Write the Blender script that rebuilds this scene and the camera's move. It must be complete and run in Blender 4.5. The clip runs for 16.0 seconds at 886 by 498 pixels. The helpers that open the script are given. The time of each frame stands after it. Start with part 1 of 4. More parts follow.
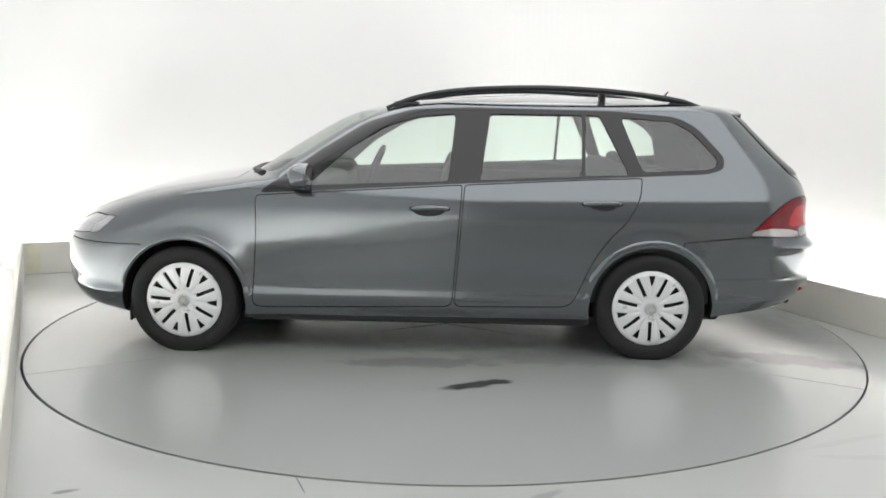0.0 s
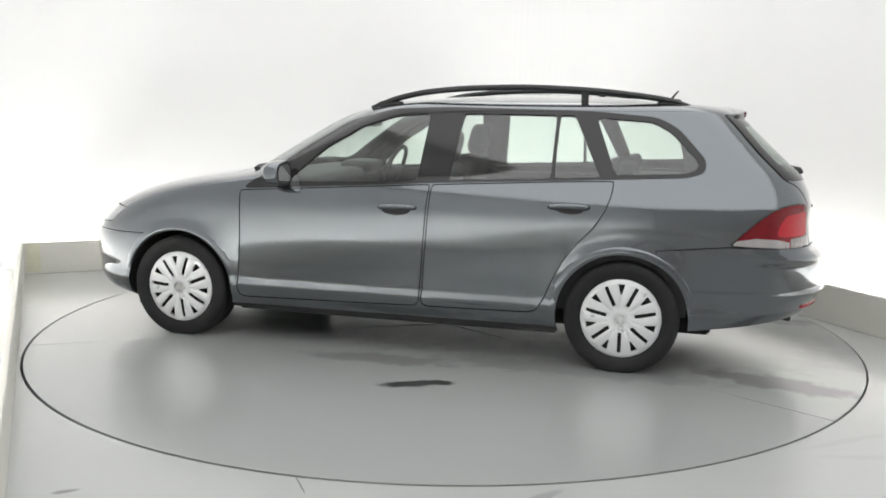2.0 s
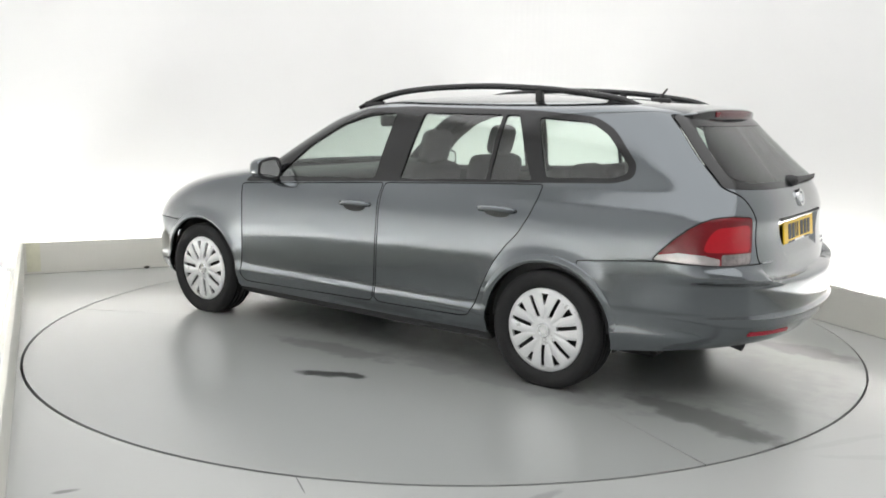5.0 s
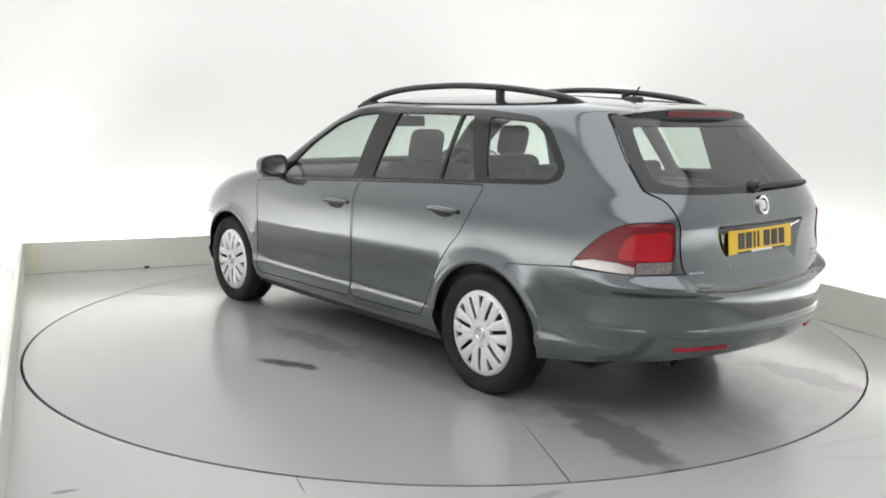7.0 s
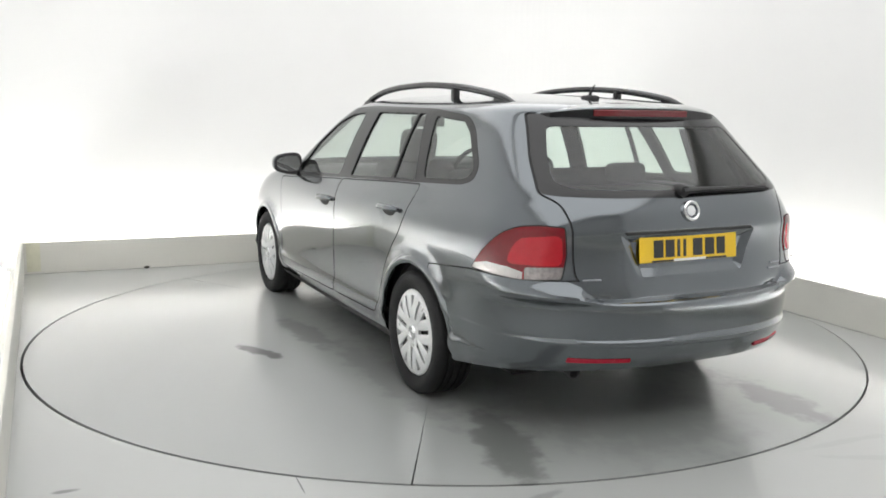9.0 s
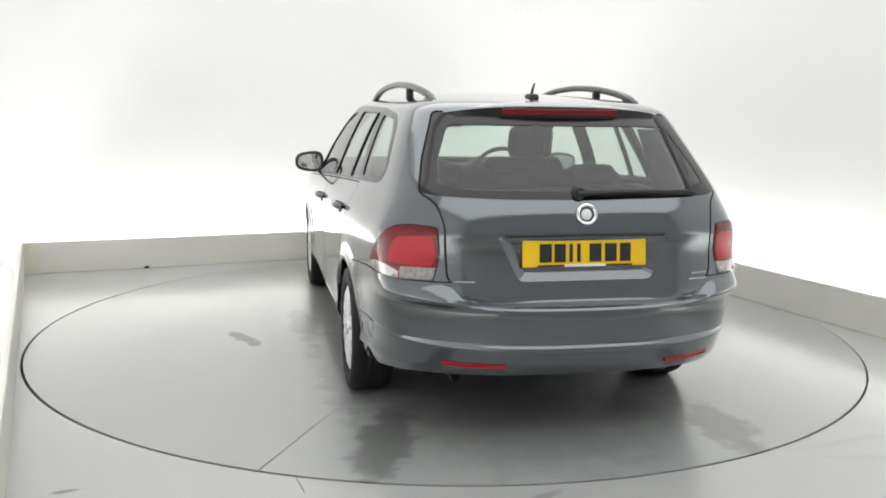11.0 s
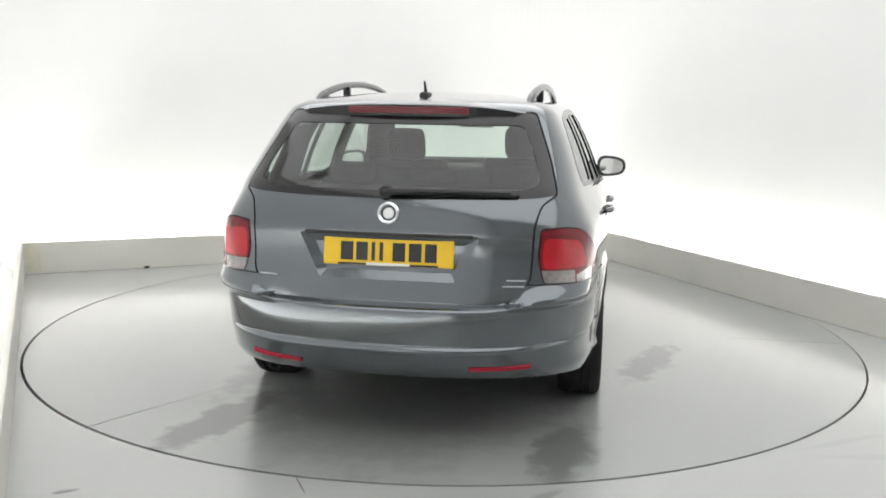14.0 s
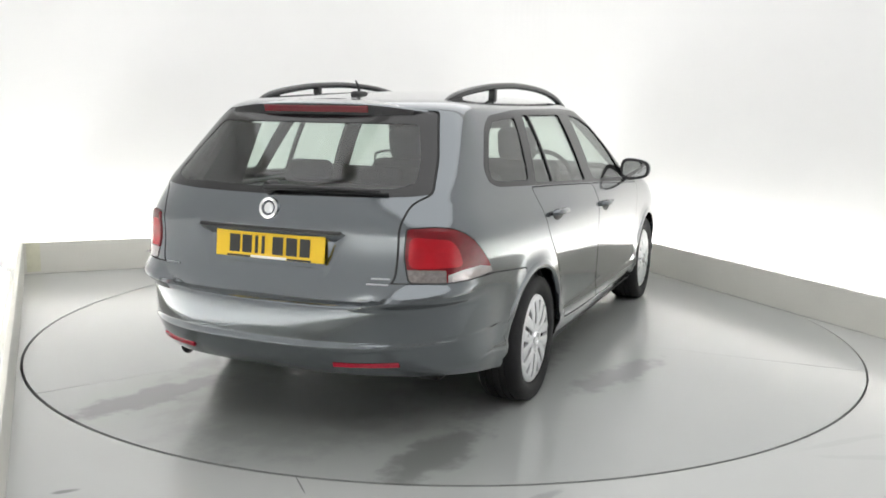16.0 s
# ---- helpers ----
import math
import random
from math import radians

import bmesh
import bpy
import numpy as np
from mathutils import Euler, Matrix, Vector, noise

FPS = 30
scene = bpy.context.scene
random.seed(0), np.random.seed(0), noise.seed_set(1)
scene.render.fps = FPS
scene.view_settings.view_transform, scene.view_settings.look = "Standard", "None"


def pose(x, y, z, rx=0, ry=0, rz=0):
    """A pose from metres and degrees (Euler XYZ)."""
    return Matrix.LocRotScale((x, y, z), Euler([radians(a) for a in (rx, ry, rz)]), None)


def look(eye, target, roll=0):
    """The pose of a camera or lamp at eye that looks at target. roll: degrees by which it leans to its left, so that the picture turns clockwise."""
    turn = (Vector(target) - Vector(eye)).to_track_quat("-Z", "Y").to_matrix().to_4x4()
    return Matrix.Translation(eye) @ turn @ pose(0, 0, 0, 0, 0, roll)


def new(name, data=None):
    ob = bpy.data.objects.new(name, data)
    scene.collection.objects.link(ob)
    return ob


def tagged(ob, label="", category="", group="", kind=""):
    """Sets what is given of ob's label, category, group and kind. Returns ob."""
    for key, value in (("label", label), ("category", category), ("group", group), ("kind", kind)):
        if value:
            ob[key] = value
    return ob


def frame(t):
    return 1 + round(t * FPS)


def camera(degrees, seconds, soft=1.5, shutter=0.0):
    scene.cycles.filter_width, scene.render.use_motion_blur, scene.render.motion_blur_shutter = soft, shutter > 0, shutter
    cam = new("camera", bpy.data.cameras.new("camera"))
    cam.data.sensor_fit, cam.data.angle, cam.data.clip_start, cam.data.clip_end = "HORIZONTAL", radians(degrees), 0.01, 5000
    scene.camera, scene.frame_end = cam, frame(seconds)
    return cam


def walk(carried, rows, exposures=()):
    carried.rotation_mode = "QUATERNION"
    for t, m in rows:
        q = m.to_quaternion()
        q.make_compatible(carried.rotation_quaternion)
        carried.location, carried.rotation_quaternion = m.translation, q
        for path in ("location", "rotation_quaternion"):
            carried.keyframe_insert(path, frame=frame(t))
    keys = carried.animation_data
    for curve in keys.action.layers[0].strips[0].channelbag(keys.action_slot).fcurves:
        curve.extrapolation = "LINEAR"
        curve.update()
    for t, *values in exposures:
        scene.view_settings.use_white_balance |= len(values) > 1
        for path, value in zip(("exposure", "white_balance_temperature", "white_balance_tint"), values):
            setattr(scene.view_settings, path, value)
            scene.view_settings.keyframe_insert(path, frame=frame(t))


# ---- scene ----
# A studio with a turntable: square room turned 23.2 degrees to the camera, cove light behind a low plinth.
cam = camera(53.47, 16.0, soft=1.7)
CAM_F = Vector((math.sin(radians(0.39)) * math.cos(radians(9.15)), math.cos(radians(0.39)) * math.cos(radians(9.15)), -math.sin(radians(9.15))))
CAM_EYE = Vector((-0.056, -5.461, 1.359))
CAM_POSE = look(CAM_EYE, CAM_EYE + CAM_F, 0.905)
walk(cam, [(0.0, CAM_POSE), (16.0, CAM_POSE)], exposures=[(0.0, 0.37), (16.0, 0.37)])

ROOM_TURN = 23.2
X_RIGHT, X_LEFT, Y_BACK, Y_FRONT = 2.375, -2.50, 2.59, -6.6
COVE, PLINTH_H, WALL_H = 0.32, 0.25, 3.6
RING_R = 2.431


# ---- materials ----
def mat(name, colour, rough=0.5, metal=0.0, vary=0.06, scale=6.0, bump=0.0, bump_scale=60.0, rough_vary=0.08,
        coat=0.0, detail_scale=90.0, detail=6.0):
    """Principled surface with variation at two scales and fine relief."""
    m = bpy.data.materials.new(name)
    m.use_nodes = True
    nt = m.node_tree
    p = nt.nodes["Principled BSDF"]
    p.inputs["Metallic"].default_value = metal
    p.inputs["Coat Weight"].default_value = coat
    p.inputs["Coat Roughness"].default_value = 0.04
    tc = nt.nodes.new("ShaderNodeTexCoord")
    n1 = nt.nodes.new("ShaderNodeTexNoise")
    n1.inputs["Scale"].default_value, n1.inputs["Detail"].default_value = scale, detail
    n2 = nt.nodes.new("ShaderNodeTexNoise")
    n2.inputs["Scale"].default_value, n2.inputs["Detail"].default_value = detail_scale, detail / 2
    add = nt.nodes.new("ShaderNodeMath")
    add.operation = "MULTIPLY_ADD"
    add.inputs[1].default_value = 0.4
    for n in (n1, n2):
        nt.links.new(tc.outputs["Object"], n.inputs["Vector"])
    nt.links.new(n2.outputs["Fac"], add.inputs[0])
    nt.links.new(n1.outputs["Fac"], add.inputs[2])
    ramp = nt.nodes.new("ShaderNodeMapRange")
    ramp.inputs["From Min"].default_value, ramp.inputs["From Max"].default_value = 0.4, 1.0
    ramp.inputs["To Min"].default_value, ramp.inputs["To Max"].default_value = 1 - vary, 1 + vary
    nt.links.new(add.outputs[0], ramp.inputs["Value"])
    mul = nt.nodes.new("ShaderNodeVectorMath")
    mul.operation = "SCALE"
    mul.inputs[0].default_value = colour
    nt.links.new(ramp.outputs["Result"], mul.inputs["Scale"])
    nt.links.new(mul.outputs["Vector"], p.inputs["Base Color"])
    r2 = nt.nodes.new("ShaderNodeMapRange")
    r2.inputs["From Min"].default_value, r2.inputs["From Max"].default_value = 0.4, 1.0
    r2.inputs["To Min"].default_value, r2.inputs["To Max"].default_value = max(0.0, rough - rough_vary), min(1.0, rough + rough_vary)
    nt.links.new(add.outputs[0], r2.inputs["Value"])
    nt.links.new(r2.outputs["Result"], p.inputs["Roughness"])
    if bump:
        n3 = nt.nodes.new("ShaderNodeTexNoise")
        n3.inputs["Scale"].default_value, n3.inputs["Detail"].default_value = bump_scale, 4
        nt.links.new(tc.outputs["Object"], n3.inputs["Vector"])
        b = nt.nodes.new("ShaderNodeBump")
        b.inputs["Strength"].default_value, b.inputs["Distance"].default_value = bump, 0.004
        nt.links.new(n3.outputs["Fac"], b.inputs["Height"])
        nt.links.new(b.outputs["Normal"], p.inputs["Normal"])
    return m


def glass_mat(name, tint, rough=0.02, gloss=0.085):
    """Thin pane: tinted see-through, glossier at grazing angles."""
    m = bpy.data.materials.new(name)
    m.use_nodes = True
    nt = m.node_tree
    nt.nodes.clear()
    out = nt.nodes.new("ShaderNodeOutputMaterial")
    tr = nt.nodes.new("ShaderNodeBsdfTransparent")
    tr.inputs["Color"].default_value = (*tint, 1)
    gl = nt.nodes.new("ShaderNodeBsdfGlossy")
    gl.inputs["Roughness"].default_value = rough
    lw = nt.nodes.new("ShaderNodeLayerWeight")
    lw.inputs["Blend"].default_value = 0.5
    pw = nt.nodes.new("ShaderNodeMath")
    pw.operation = "POWER"
    pw.inputs[1].default_value = 4.0
    nt.links.new(lw.outputs["Facing"], pw.inputs[0])
    fr = nt.nodes.new("ShaderNodeMath")
    fr.operation = "MULTIPLY_ADD"
    fr.inputs[1].default_value, fr.inputs[2].default_value = 0.88, gloss
    nt.links.new(pw.outputs[0], fr.inputs[0])
    mix = nt.nodes.new("ShaderNodeMixShader")
    nt.links.new(fr.outputs[0], mix.inputs["Fac"])
    nt.links.new(tr.outputs["BSDF"], mix.inputs[1])
    nt.links.new(gl.outputs["BSDF"], mix.inputs[2])
    nt.links.new(mix.outputs["Shader"], out.inputs["Surface"])
    return m


def glow_mat(name, colour, strength):
    m = bpy.data.materials.new(name)
    m.use_nodes = True
    nt = m.node_tree
    nt.nodes.clear()
    out = nt.nodes.new("ShaderNodeOutputMaterial")
    em = nt.nodes.new("ShaderNodeEmission")
    em.inputs["Color"].default_value, em.inputs["Strength"].default_value = (*colour, 1), strength
    nt.links.new(em.outputs[0], out.inputs["Surface"])
    return m


WALL_PAINT = mat("white wall paint", (0.82, 0.82, 0.812), 0.7, vary=0.015, scale=1.2, bump=0.05)
PLINTH_PAINT = mat("off-white plinth paint", (0.66, 0.65, 0.60), 0.55, vary=0.05, scale=3.0, bump=0.05)

# Unseen front wall: its grey stands in for an unlit end.
DIM_WALL_GREY = mat("grey paint of the unseen front wall", (0.42, 0.42, 0.42), 0.6, vary=0.05, scale=2.0, bump=0.05)


def stained_shaded_paint(name, colour, rough, stains_and_shade):
    """Worn floor paint: cloudy tone, scuffs, stains and painted shade (x, y, half length, half width, degrees,
    darkness).
    """
    m = mat(name, colour, rough, vary=0.03, scale=0.7, bump=0.02, bump_scale=30, rough_vary=0.01, detail_scale=2.5, detail=1.5)
    nt = m.node_tree
    p = nt.nodes["Principled BSDF"]
    p.inputs["Coat Weight"].default_value, p.inputs["Coat Roughness"].default_value = 0.7, 0.16
    tc = nt.nodes.new("ShaderNodeTexCoord")
    ns = nt.nodes.new("ShaderNodeTexNoise")
    ns.inputs["Scale"].default_value, ns.inputs["Detail"].default_value = 9.0, 5
    nt.links.new(tc.outputs["Object"], ns.inputs["Vector"])
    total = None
    for x, y, hl, hw, deg, dark in stains_and_shade:
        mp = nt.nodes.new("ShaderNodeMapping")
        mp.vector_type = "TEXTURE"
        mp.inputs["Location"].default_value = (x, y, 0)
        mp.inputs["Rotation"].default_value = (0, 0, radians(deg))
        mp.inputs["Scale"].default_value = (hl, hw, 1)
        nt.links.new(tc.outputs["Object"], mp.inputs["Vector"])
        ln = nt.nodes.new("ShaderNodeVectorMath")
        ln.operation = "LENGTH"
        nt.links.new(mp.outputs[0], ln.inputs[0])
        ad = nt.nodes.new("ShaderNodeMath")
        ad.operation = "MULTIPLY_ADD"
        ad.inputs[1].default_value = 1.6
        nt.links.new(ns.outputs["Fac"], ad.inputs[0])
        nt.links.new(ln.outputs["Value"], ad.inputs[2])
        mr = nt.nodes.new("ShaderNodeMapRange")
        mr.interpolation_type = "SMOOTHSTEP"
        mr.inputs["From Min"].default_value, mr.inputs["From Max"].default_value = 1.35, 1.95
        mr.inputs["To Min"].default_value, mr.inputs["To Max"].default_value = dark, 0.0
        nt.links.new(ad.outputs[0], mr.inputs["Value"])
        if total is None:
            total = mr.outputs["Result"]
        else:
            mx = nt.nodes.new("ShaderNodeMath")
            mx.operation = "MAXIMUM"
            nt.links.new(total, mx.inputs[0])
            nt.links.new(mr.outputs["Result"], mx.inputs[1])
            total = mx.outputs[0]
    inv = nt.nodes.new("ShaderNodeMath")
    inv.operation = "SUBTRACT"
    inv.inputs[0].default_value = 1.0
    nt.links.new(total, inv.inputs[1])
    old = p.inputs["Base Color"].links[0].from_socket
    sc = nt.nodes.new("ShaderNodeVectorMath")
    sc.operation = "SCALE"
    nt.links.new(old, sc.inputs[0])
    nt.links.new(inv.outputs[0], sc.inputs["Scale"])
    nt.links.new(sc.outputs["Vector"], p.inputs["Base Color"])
    return m


FLOOR_PAINT = stained_shaded_paint("grey floor paint", (0.40, 0.41, 0.40), 0.32, (
    (0.76, -2.45, 0.24, 0.028, 0, 0.08), (0.72, -2.62, 0.26, 0.028, -25, 0.08), (-2.25, -1.79, 0.05, 0.02, 0, 0.6), (-1.46, -2.04, 0.09, 0.004, -92, 0.7),
    (-0.70, -2.46, 0.12, 0.03, 20, 0.3), (1.9, -1.9, 0.5, 0.05, 30, 0.15)))
# Last two patches paint damp and shade at the tail, shade beneath the car.
DISC_PAINT = stained_shaded_paint("grey turntable paint", (0.325, 0.338, 0.328), 0.305, (
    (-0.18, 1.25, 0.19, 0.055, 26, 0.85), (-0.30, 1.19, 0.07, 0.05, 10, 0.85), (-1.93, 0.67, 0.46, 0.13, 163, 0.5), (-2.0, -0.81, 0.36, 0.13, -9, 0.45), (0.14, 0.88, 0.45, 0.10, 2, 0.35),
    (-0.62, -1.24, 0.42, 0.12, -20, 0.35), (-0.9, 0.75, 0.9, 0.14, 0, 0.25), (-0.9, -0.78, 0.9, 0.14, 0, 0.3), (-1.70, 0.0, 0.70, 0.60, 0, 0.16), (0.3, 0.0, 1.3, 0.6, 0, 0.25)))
PIT = mat("dark pit", (0.02, 0.02, 0.02), 0.8)
TUBE = glow_mat("cove tube light", (1.0, 0.995, 0.985), 24.0)
PANEL = glow_mat("ceiling light diffuser", (1.0, 1.0, 0.995), 1.45)

# ---- world ----
world = bpy.data.worlds.new("world")
scene.world = world
world.use_nodes = True
world.node_tree.nodes["Background"].inputs["Color"].default_value = (0.02, 0.02, 0.02, 1)


# ---- mesh helpers ----
def mesh_of(name, bm, material, smooth=False):
    me = bpy.data.meshes.new(name)
    for e in bm.edges:
        if len(e.link_faces) < 2 or e.calc_face_angle(0.0) > 0.75:
            e.smooth = False
    bm.to_mesh(me)
    bm.free()
    for m in (material if isinstance(material, (list, tuple)) else [material]):
        me.materials.append(m)
    if smooth:
        me.polygons.foreach_set("use_smooth", [True] * len(me.polygons))
    return me


def part(name, bm, material, parent=None, label="", smooth=False):
    ob = new(name, mesh_of(name, bm, material, smooth))
    ob.parent = parent
    if label:
        tagged(ob, label)
    return ob


def box_bm(x0, x1, y0, y1, z0, z1, bevel=0.0, seg=2, bm=None):
    own = bm is None
    bm = bm or bmesh.new()
    r = bmesh.ops.create_cube(bm, size=1)
    vs = r["verts"]
    bmesh.ops.scale(bm, vec=(x1 - x0, y1 - y0, z1 - z0), verts=vs)
    bmesh.ops.translate(bm, vec=((x0 + x1) / 2, (y0 + y1) / 2, (z0 + z1) / 2), verts=vs)
    if bevel:
        es = list({e for v in vs for e in v.link_edges})
        bmesh.ops.bevel(bm, geom=es, offset=bevel, segments=seg, affect="EDGES", profile=0.5)
    return bm


# ---- room ----
room_m = pose(0, 0, 0, 0, 0, ROOM_TURN)


def setting(name, bm, material, label, category="", smooth=False):
    ob = new(name, mesh_of(name, bm, material, smooth))
    ob.matrix_world = room_m
    return tagged(ob, label, category or name.split("_")[0], kind="structure")


def floor_sheet():
    """Room floor with a round opening for the turntable."""
    bm = bmesh.new()
    n = 160
    gap = 0.0092
    ox, oy = -0.0052, -0.0056
    x0, x1, y0, y1 = X_LEFT - COVE - 0.2, X_RIGHT + COVE + 0.2, Y_FRONT - 0.2, Y_BACK + COVE + 0.2
    rim, out, low = [], [], []
    for i in range(n):
        a = 2 * math.pi * i / n
        c, s = math.cos(a), math.sin(a)
        r = RING_R + gap
        rim.append(bm.verts.new((r * c + ox, r * s + oy, 0)))
        low.append(bm.verts.new((r * c + ox, r * s + oy, -0.06)))
        k = min((x1 if c > 0 else -x0) / max(abs(c), 1e-6), (y1 if s > 0 else -y0) / max(abs(s), 1e-6))
        out.append(bm.verts.new((k * c, k * s, 0)))
    for cx, cy in ((x0, y0), (x1, y0), (x1, y1), (x0, y1)):
        v = min(out, key=lambda v: (v.co.x - cx) ** 2 + (v.co.y - cy) ** 2)
        v.co.x, v.co.y = cx, cy
    for i in range(n):
        j = (i + 1) % n
        bm.faces.new((rim[i], out[i], out[j], rim[j]))
        bm.faces.new((rim[j], low[j], low[i], rim[i]))
    return bm


setting("floor", floor_sheet(), FLOOR_PAINT, "light grey painted studio floor, glossy and scuffed")
pit = bmesh.new()
bmesh.ops.create_circle(pit, cap_ends=True, segments=96, radius=RING_R + 0.05, matrix=Matrix.Translation((0, 0, -0.055)))
setting("turntable_pit", pit, PIT, "dark shallow pit under the turntable", "pit")
W = 0.15
RC = 0.9
setting("wall_back", box_bm(X_LEFT - COVE - W, X_RIGHT + COVE - RC, Y_BACK + COVE, Y_BACK + COVE + W, 0, WALL_H), WALL_PAINT, "smooth white studio wall washed with light from below")
setting("wall_right", box_bm(X_RIGHT + COVE, X_RIGHT + COVE + W, Y_FRONT, Y_BACK + COVE - RC, 0, WALL_H), WALL_PAINT, "smooth white studio wall washed with light from below")
cv = bmesh.new()
cols = []
for k in range(25):
    ang = math.pi / 2 * k / 24
    ux, uy = math.cos(ang), math.sin(ang)
    ox, oy = X_RIGHT + COVE - RC, Y_BACK + COVE - RC
    cols.append([cv.verts.new((ox + r * ux, oy + r * uy, z)) for r, z in ((RC, 0), (RC, WALL_H), (RC + W, WALL_H), (RC + W, 0))])
for p, q in zip(cols, cols[1:]):
    for k in range(3):
        cv.faces.new((p[k], p[k + 1], q[k + 1], q[k]))
bmesh.ops.recalc_face_normals(cv, faces=cv.faces[:])
setting("wall_corner", cv, WALL_PAINT, "smooth rounded white corner between the studio walls", "wall", smooth=False)
setting("wall_left", box_bm(X_LEFT - COVE - W, X_LEFT - COVE, Y_FRONT, Y_BACK + COVE - 0.002, 0, WALL_H), WALL_PAINT, "smooth white studio wall washed with light from below")
setting("wall_front", box_bm(X_LEFT - COVE - W, X_RIGHT + COVE + W, Y_FRONT - W, Y_FRONT - 0.002, 0, WALL_H), DIM_WALL_GREY, "plain grey studio wall out of view, greyed to dim reflections")
setting("ceiling", box_bm(X_LEFT - COVE - W, X_RIGHT + COVE + W, Y_FRONT - W, Y_BACK + COVE + W, WALL_H + 0.003, WALL_H + 0.1), WALL_PAINT, "plain white studio ceiling")
T = 0.03
setting("trim_back", box_bm(X_LEFT - T, X_RIGHT + T, Y_BACK, Y_BACK + T, 0.0, PLINTH_H, 0.004, 1), PLINTH_PAINT, "low off-white plinth board hiding the cove lights", "plinth")
setting("trim_right", box_bm(X_RIGHT, X_RIGHT + T, Y_FRONT + COVE + T + 0.003, Y_BACK - 0.003, 0.0, PLINTH_H, 0.004, 1), PLINTH_PAINT, "low off-white plinth board hiding the cove lights", "plinth")
left_board = setting("trim_left", box_bm(-T, 0, Y_FRONT + COVE + T + 0.02 - Y_BACK, -0.003, 0.0, PLINTH_H, 0.004, 1), PLINTH_PAINT, "low off-white plinth board hiding the cove lights", "plinth")
left_board.matrix_world = room_m @ pose(X_LEFT, Y_BACK, 0, 0, 0, 0.9)


setting("trim_front", box_bm(X_LEFT + 0.16, X_RIGHT + T, Y_FRONT + COVE, Y_FRONT + COVE + T, 0.0, PLINTH_H, 0.004, 1), PLINTH_PAINT, "low off-white plinth board hiding the cove lights", "plinth")


def strip_light(x0, x1, y0, y1):
    """Cove batten: a white tray with a glowing tube on it."""
    ob = new("cove_light")
    ob.matrix_world = room_m
    part("tray", box_bm(x0, x1, y0, y1, 0.002, 0.05, 0.006, 1), PLINTH_PAINT, ob)
    i = 0.03
    part("tube", box_bm(x0 + i, x1 - i, y0 + i, y1 - i, 0.052, 0.085, 0.012, 2), TUBE, ob, "glowing white light tube")
    return tagged(ob, "white batten light lying behind the plinth board", "light", "cove lights")


def scrap():
    """Crumpled scrap lying against the plinth."""
    bm = bmesh.new()
    bmesh.ops.create_icosphere(bm, subdivisions=2, radius=1)
    for v in bm.verts:
        k = 0.7 + 0.6 * noise.noise(v.co * 2.3)
        v.co = Vector((v.co.x * 0.034 * k, v.co.y * 0.018 * k, max(v.co.z, -0.75) * 0.016 * k))
    lowest = min(v.co.z for v in bm.verts)
    for v in bm.verts:
        v.co.z -= lowest
    return bm


bit = new("scrap", mesh_of("scrap", scrap(), mat("dark crumpled paper", (0.05, 0.05, 0.04), 0.8)))
bit.matrix_world = room_m @ pose(-1.58, 2.572, 0.0, 0, 0, 12)
tagged(bit, "small dark crumpled scrap lying against the plinth", "scrap")
# Thin yellow sheet added for the discoloured patch on the plinth.
patch = new("tape", mesh_of("tape", box_bm(X_LEFT + 0.02, X_LEFT + 0.12, Y_BACK - 0.004, Y_BACK - 0.001, 0.02, 0.25), mat("faded yellow patch paint", (0.64, 0.63, 0.50), 0.6, vary=0.1, scale=12)))
patch.matrix_world = room_m
tagged(patch, "faded yellow patch on the plinth", "tape")

m0, m1 = 0.10, 0.22
strip_light(X_LEFT + 0.05, X_RIGHT - 0.05, Y_BACK + m0, Y_BACK + m1)
strip_light(X_RIGHT + m0, X_RIGHT + m1, -6.1, Y_BACK - 0.1)
left_strip = strip_light(-m1, -m0, -6.1 - Y_BACK, -0.1)
left_strip.matrix_world = room_m @ pose(X_LEFT, Y_BACK, 0, 0, 0, 0.9)


def ceiling_panel(x, y, sx, sy, diffuser):
    ob = new("ceiling_light")
    ob.matrix_world = room_m @ Matrix.Translation((x, y, WALL_H - 0.06))
    fr = bmesh.new()
    for a in ((-sx, sx, -sy, -sy + 0.04), (-sx, sx, sy - 0.04, sy), (-sx, -sx + 0.04, -sy + 0.042, sy - 0.042), (sx - 0.04, sx, -sy + 0.042, sy - 0.042)):
        box_bm(*a, -0.02, 0.06, bm=fr)
    part("frame", fr, PLINTH_PAINT, ob)
    part("diffuser", box_bm(-sx + 0.043, sx - 0.043, -sy + 0.043, sy - 0.043, 0.0, 0.02), diffuser, ob, "glowing white diffuser")
    return tagged(ob, "large flat ceiling light with a white diffuser", "light", "ceiling lights")


ceiling_panel(0.0, 0.95, 2.6, 1.75, PANEL)
ceiling_panel(0.0, -3.55, 2.6, 2.65, PANEL)

# ---- turntable ----
turntable = new("turntable")
tagged(turntable, "round flush grey turntable in the floor, scuffed and shiny", "turntable")


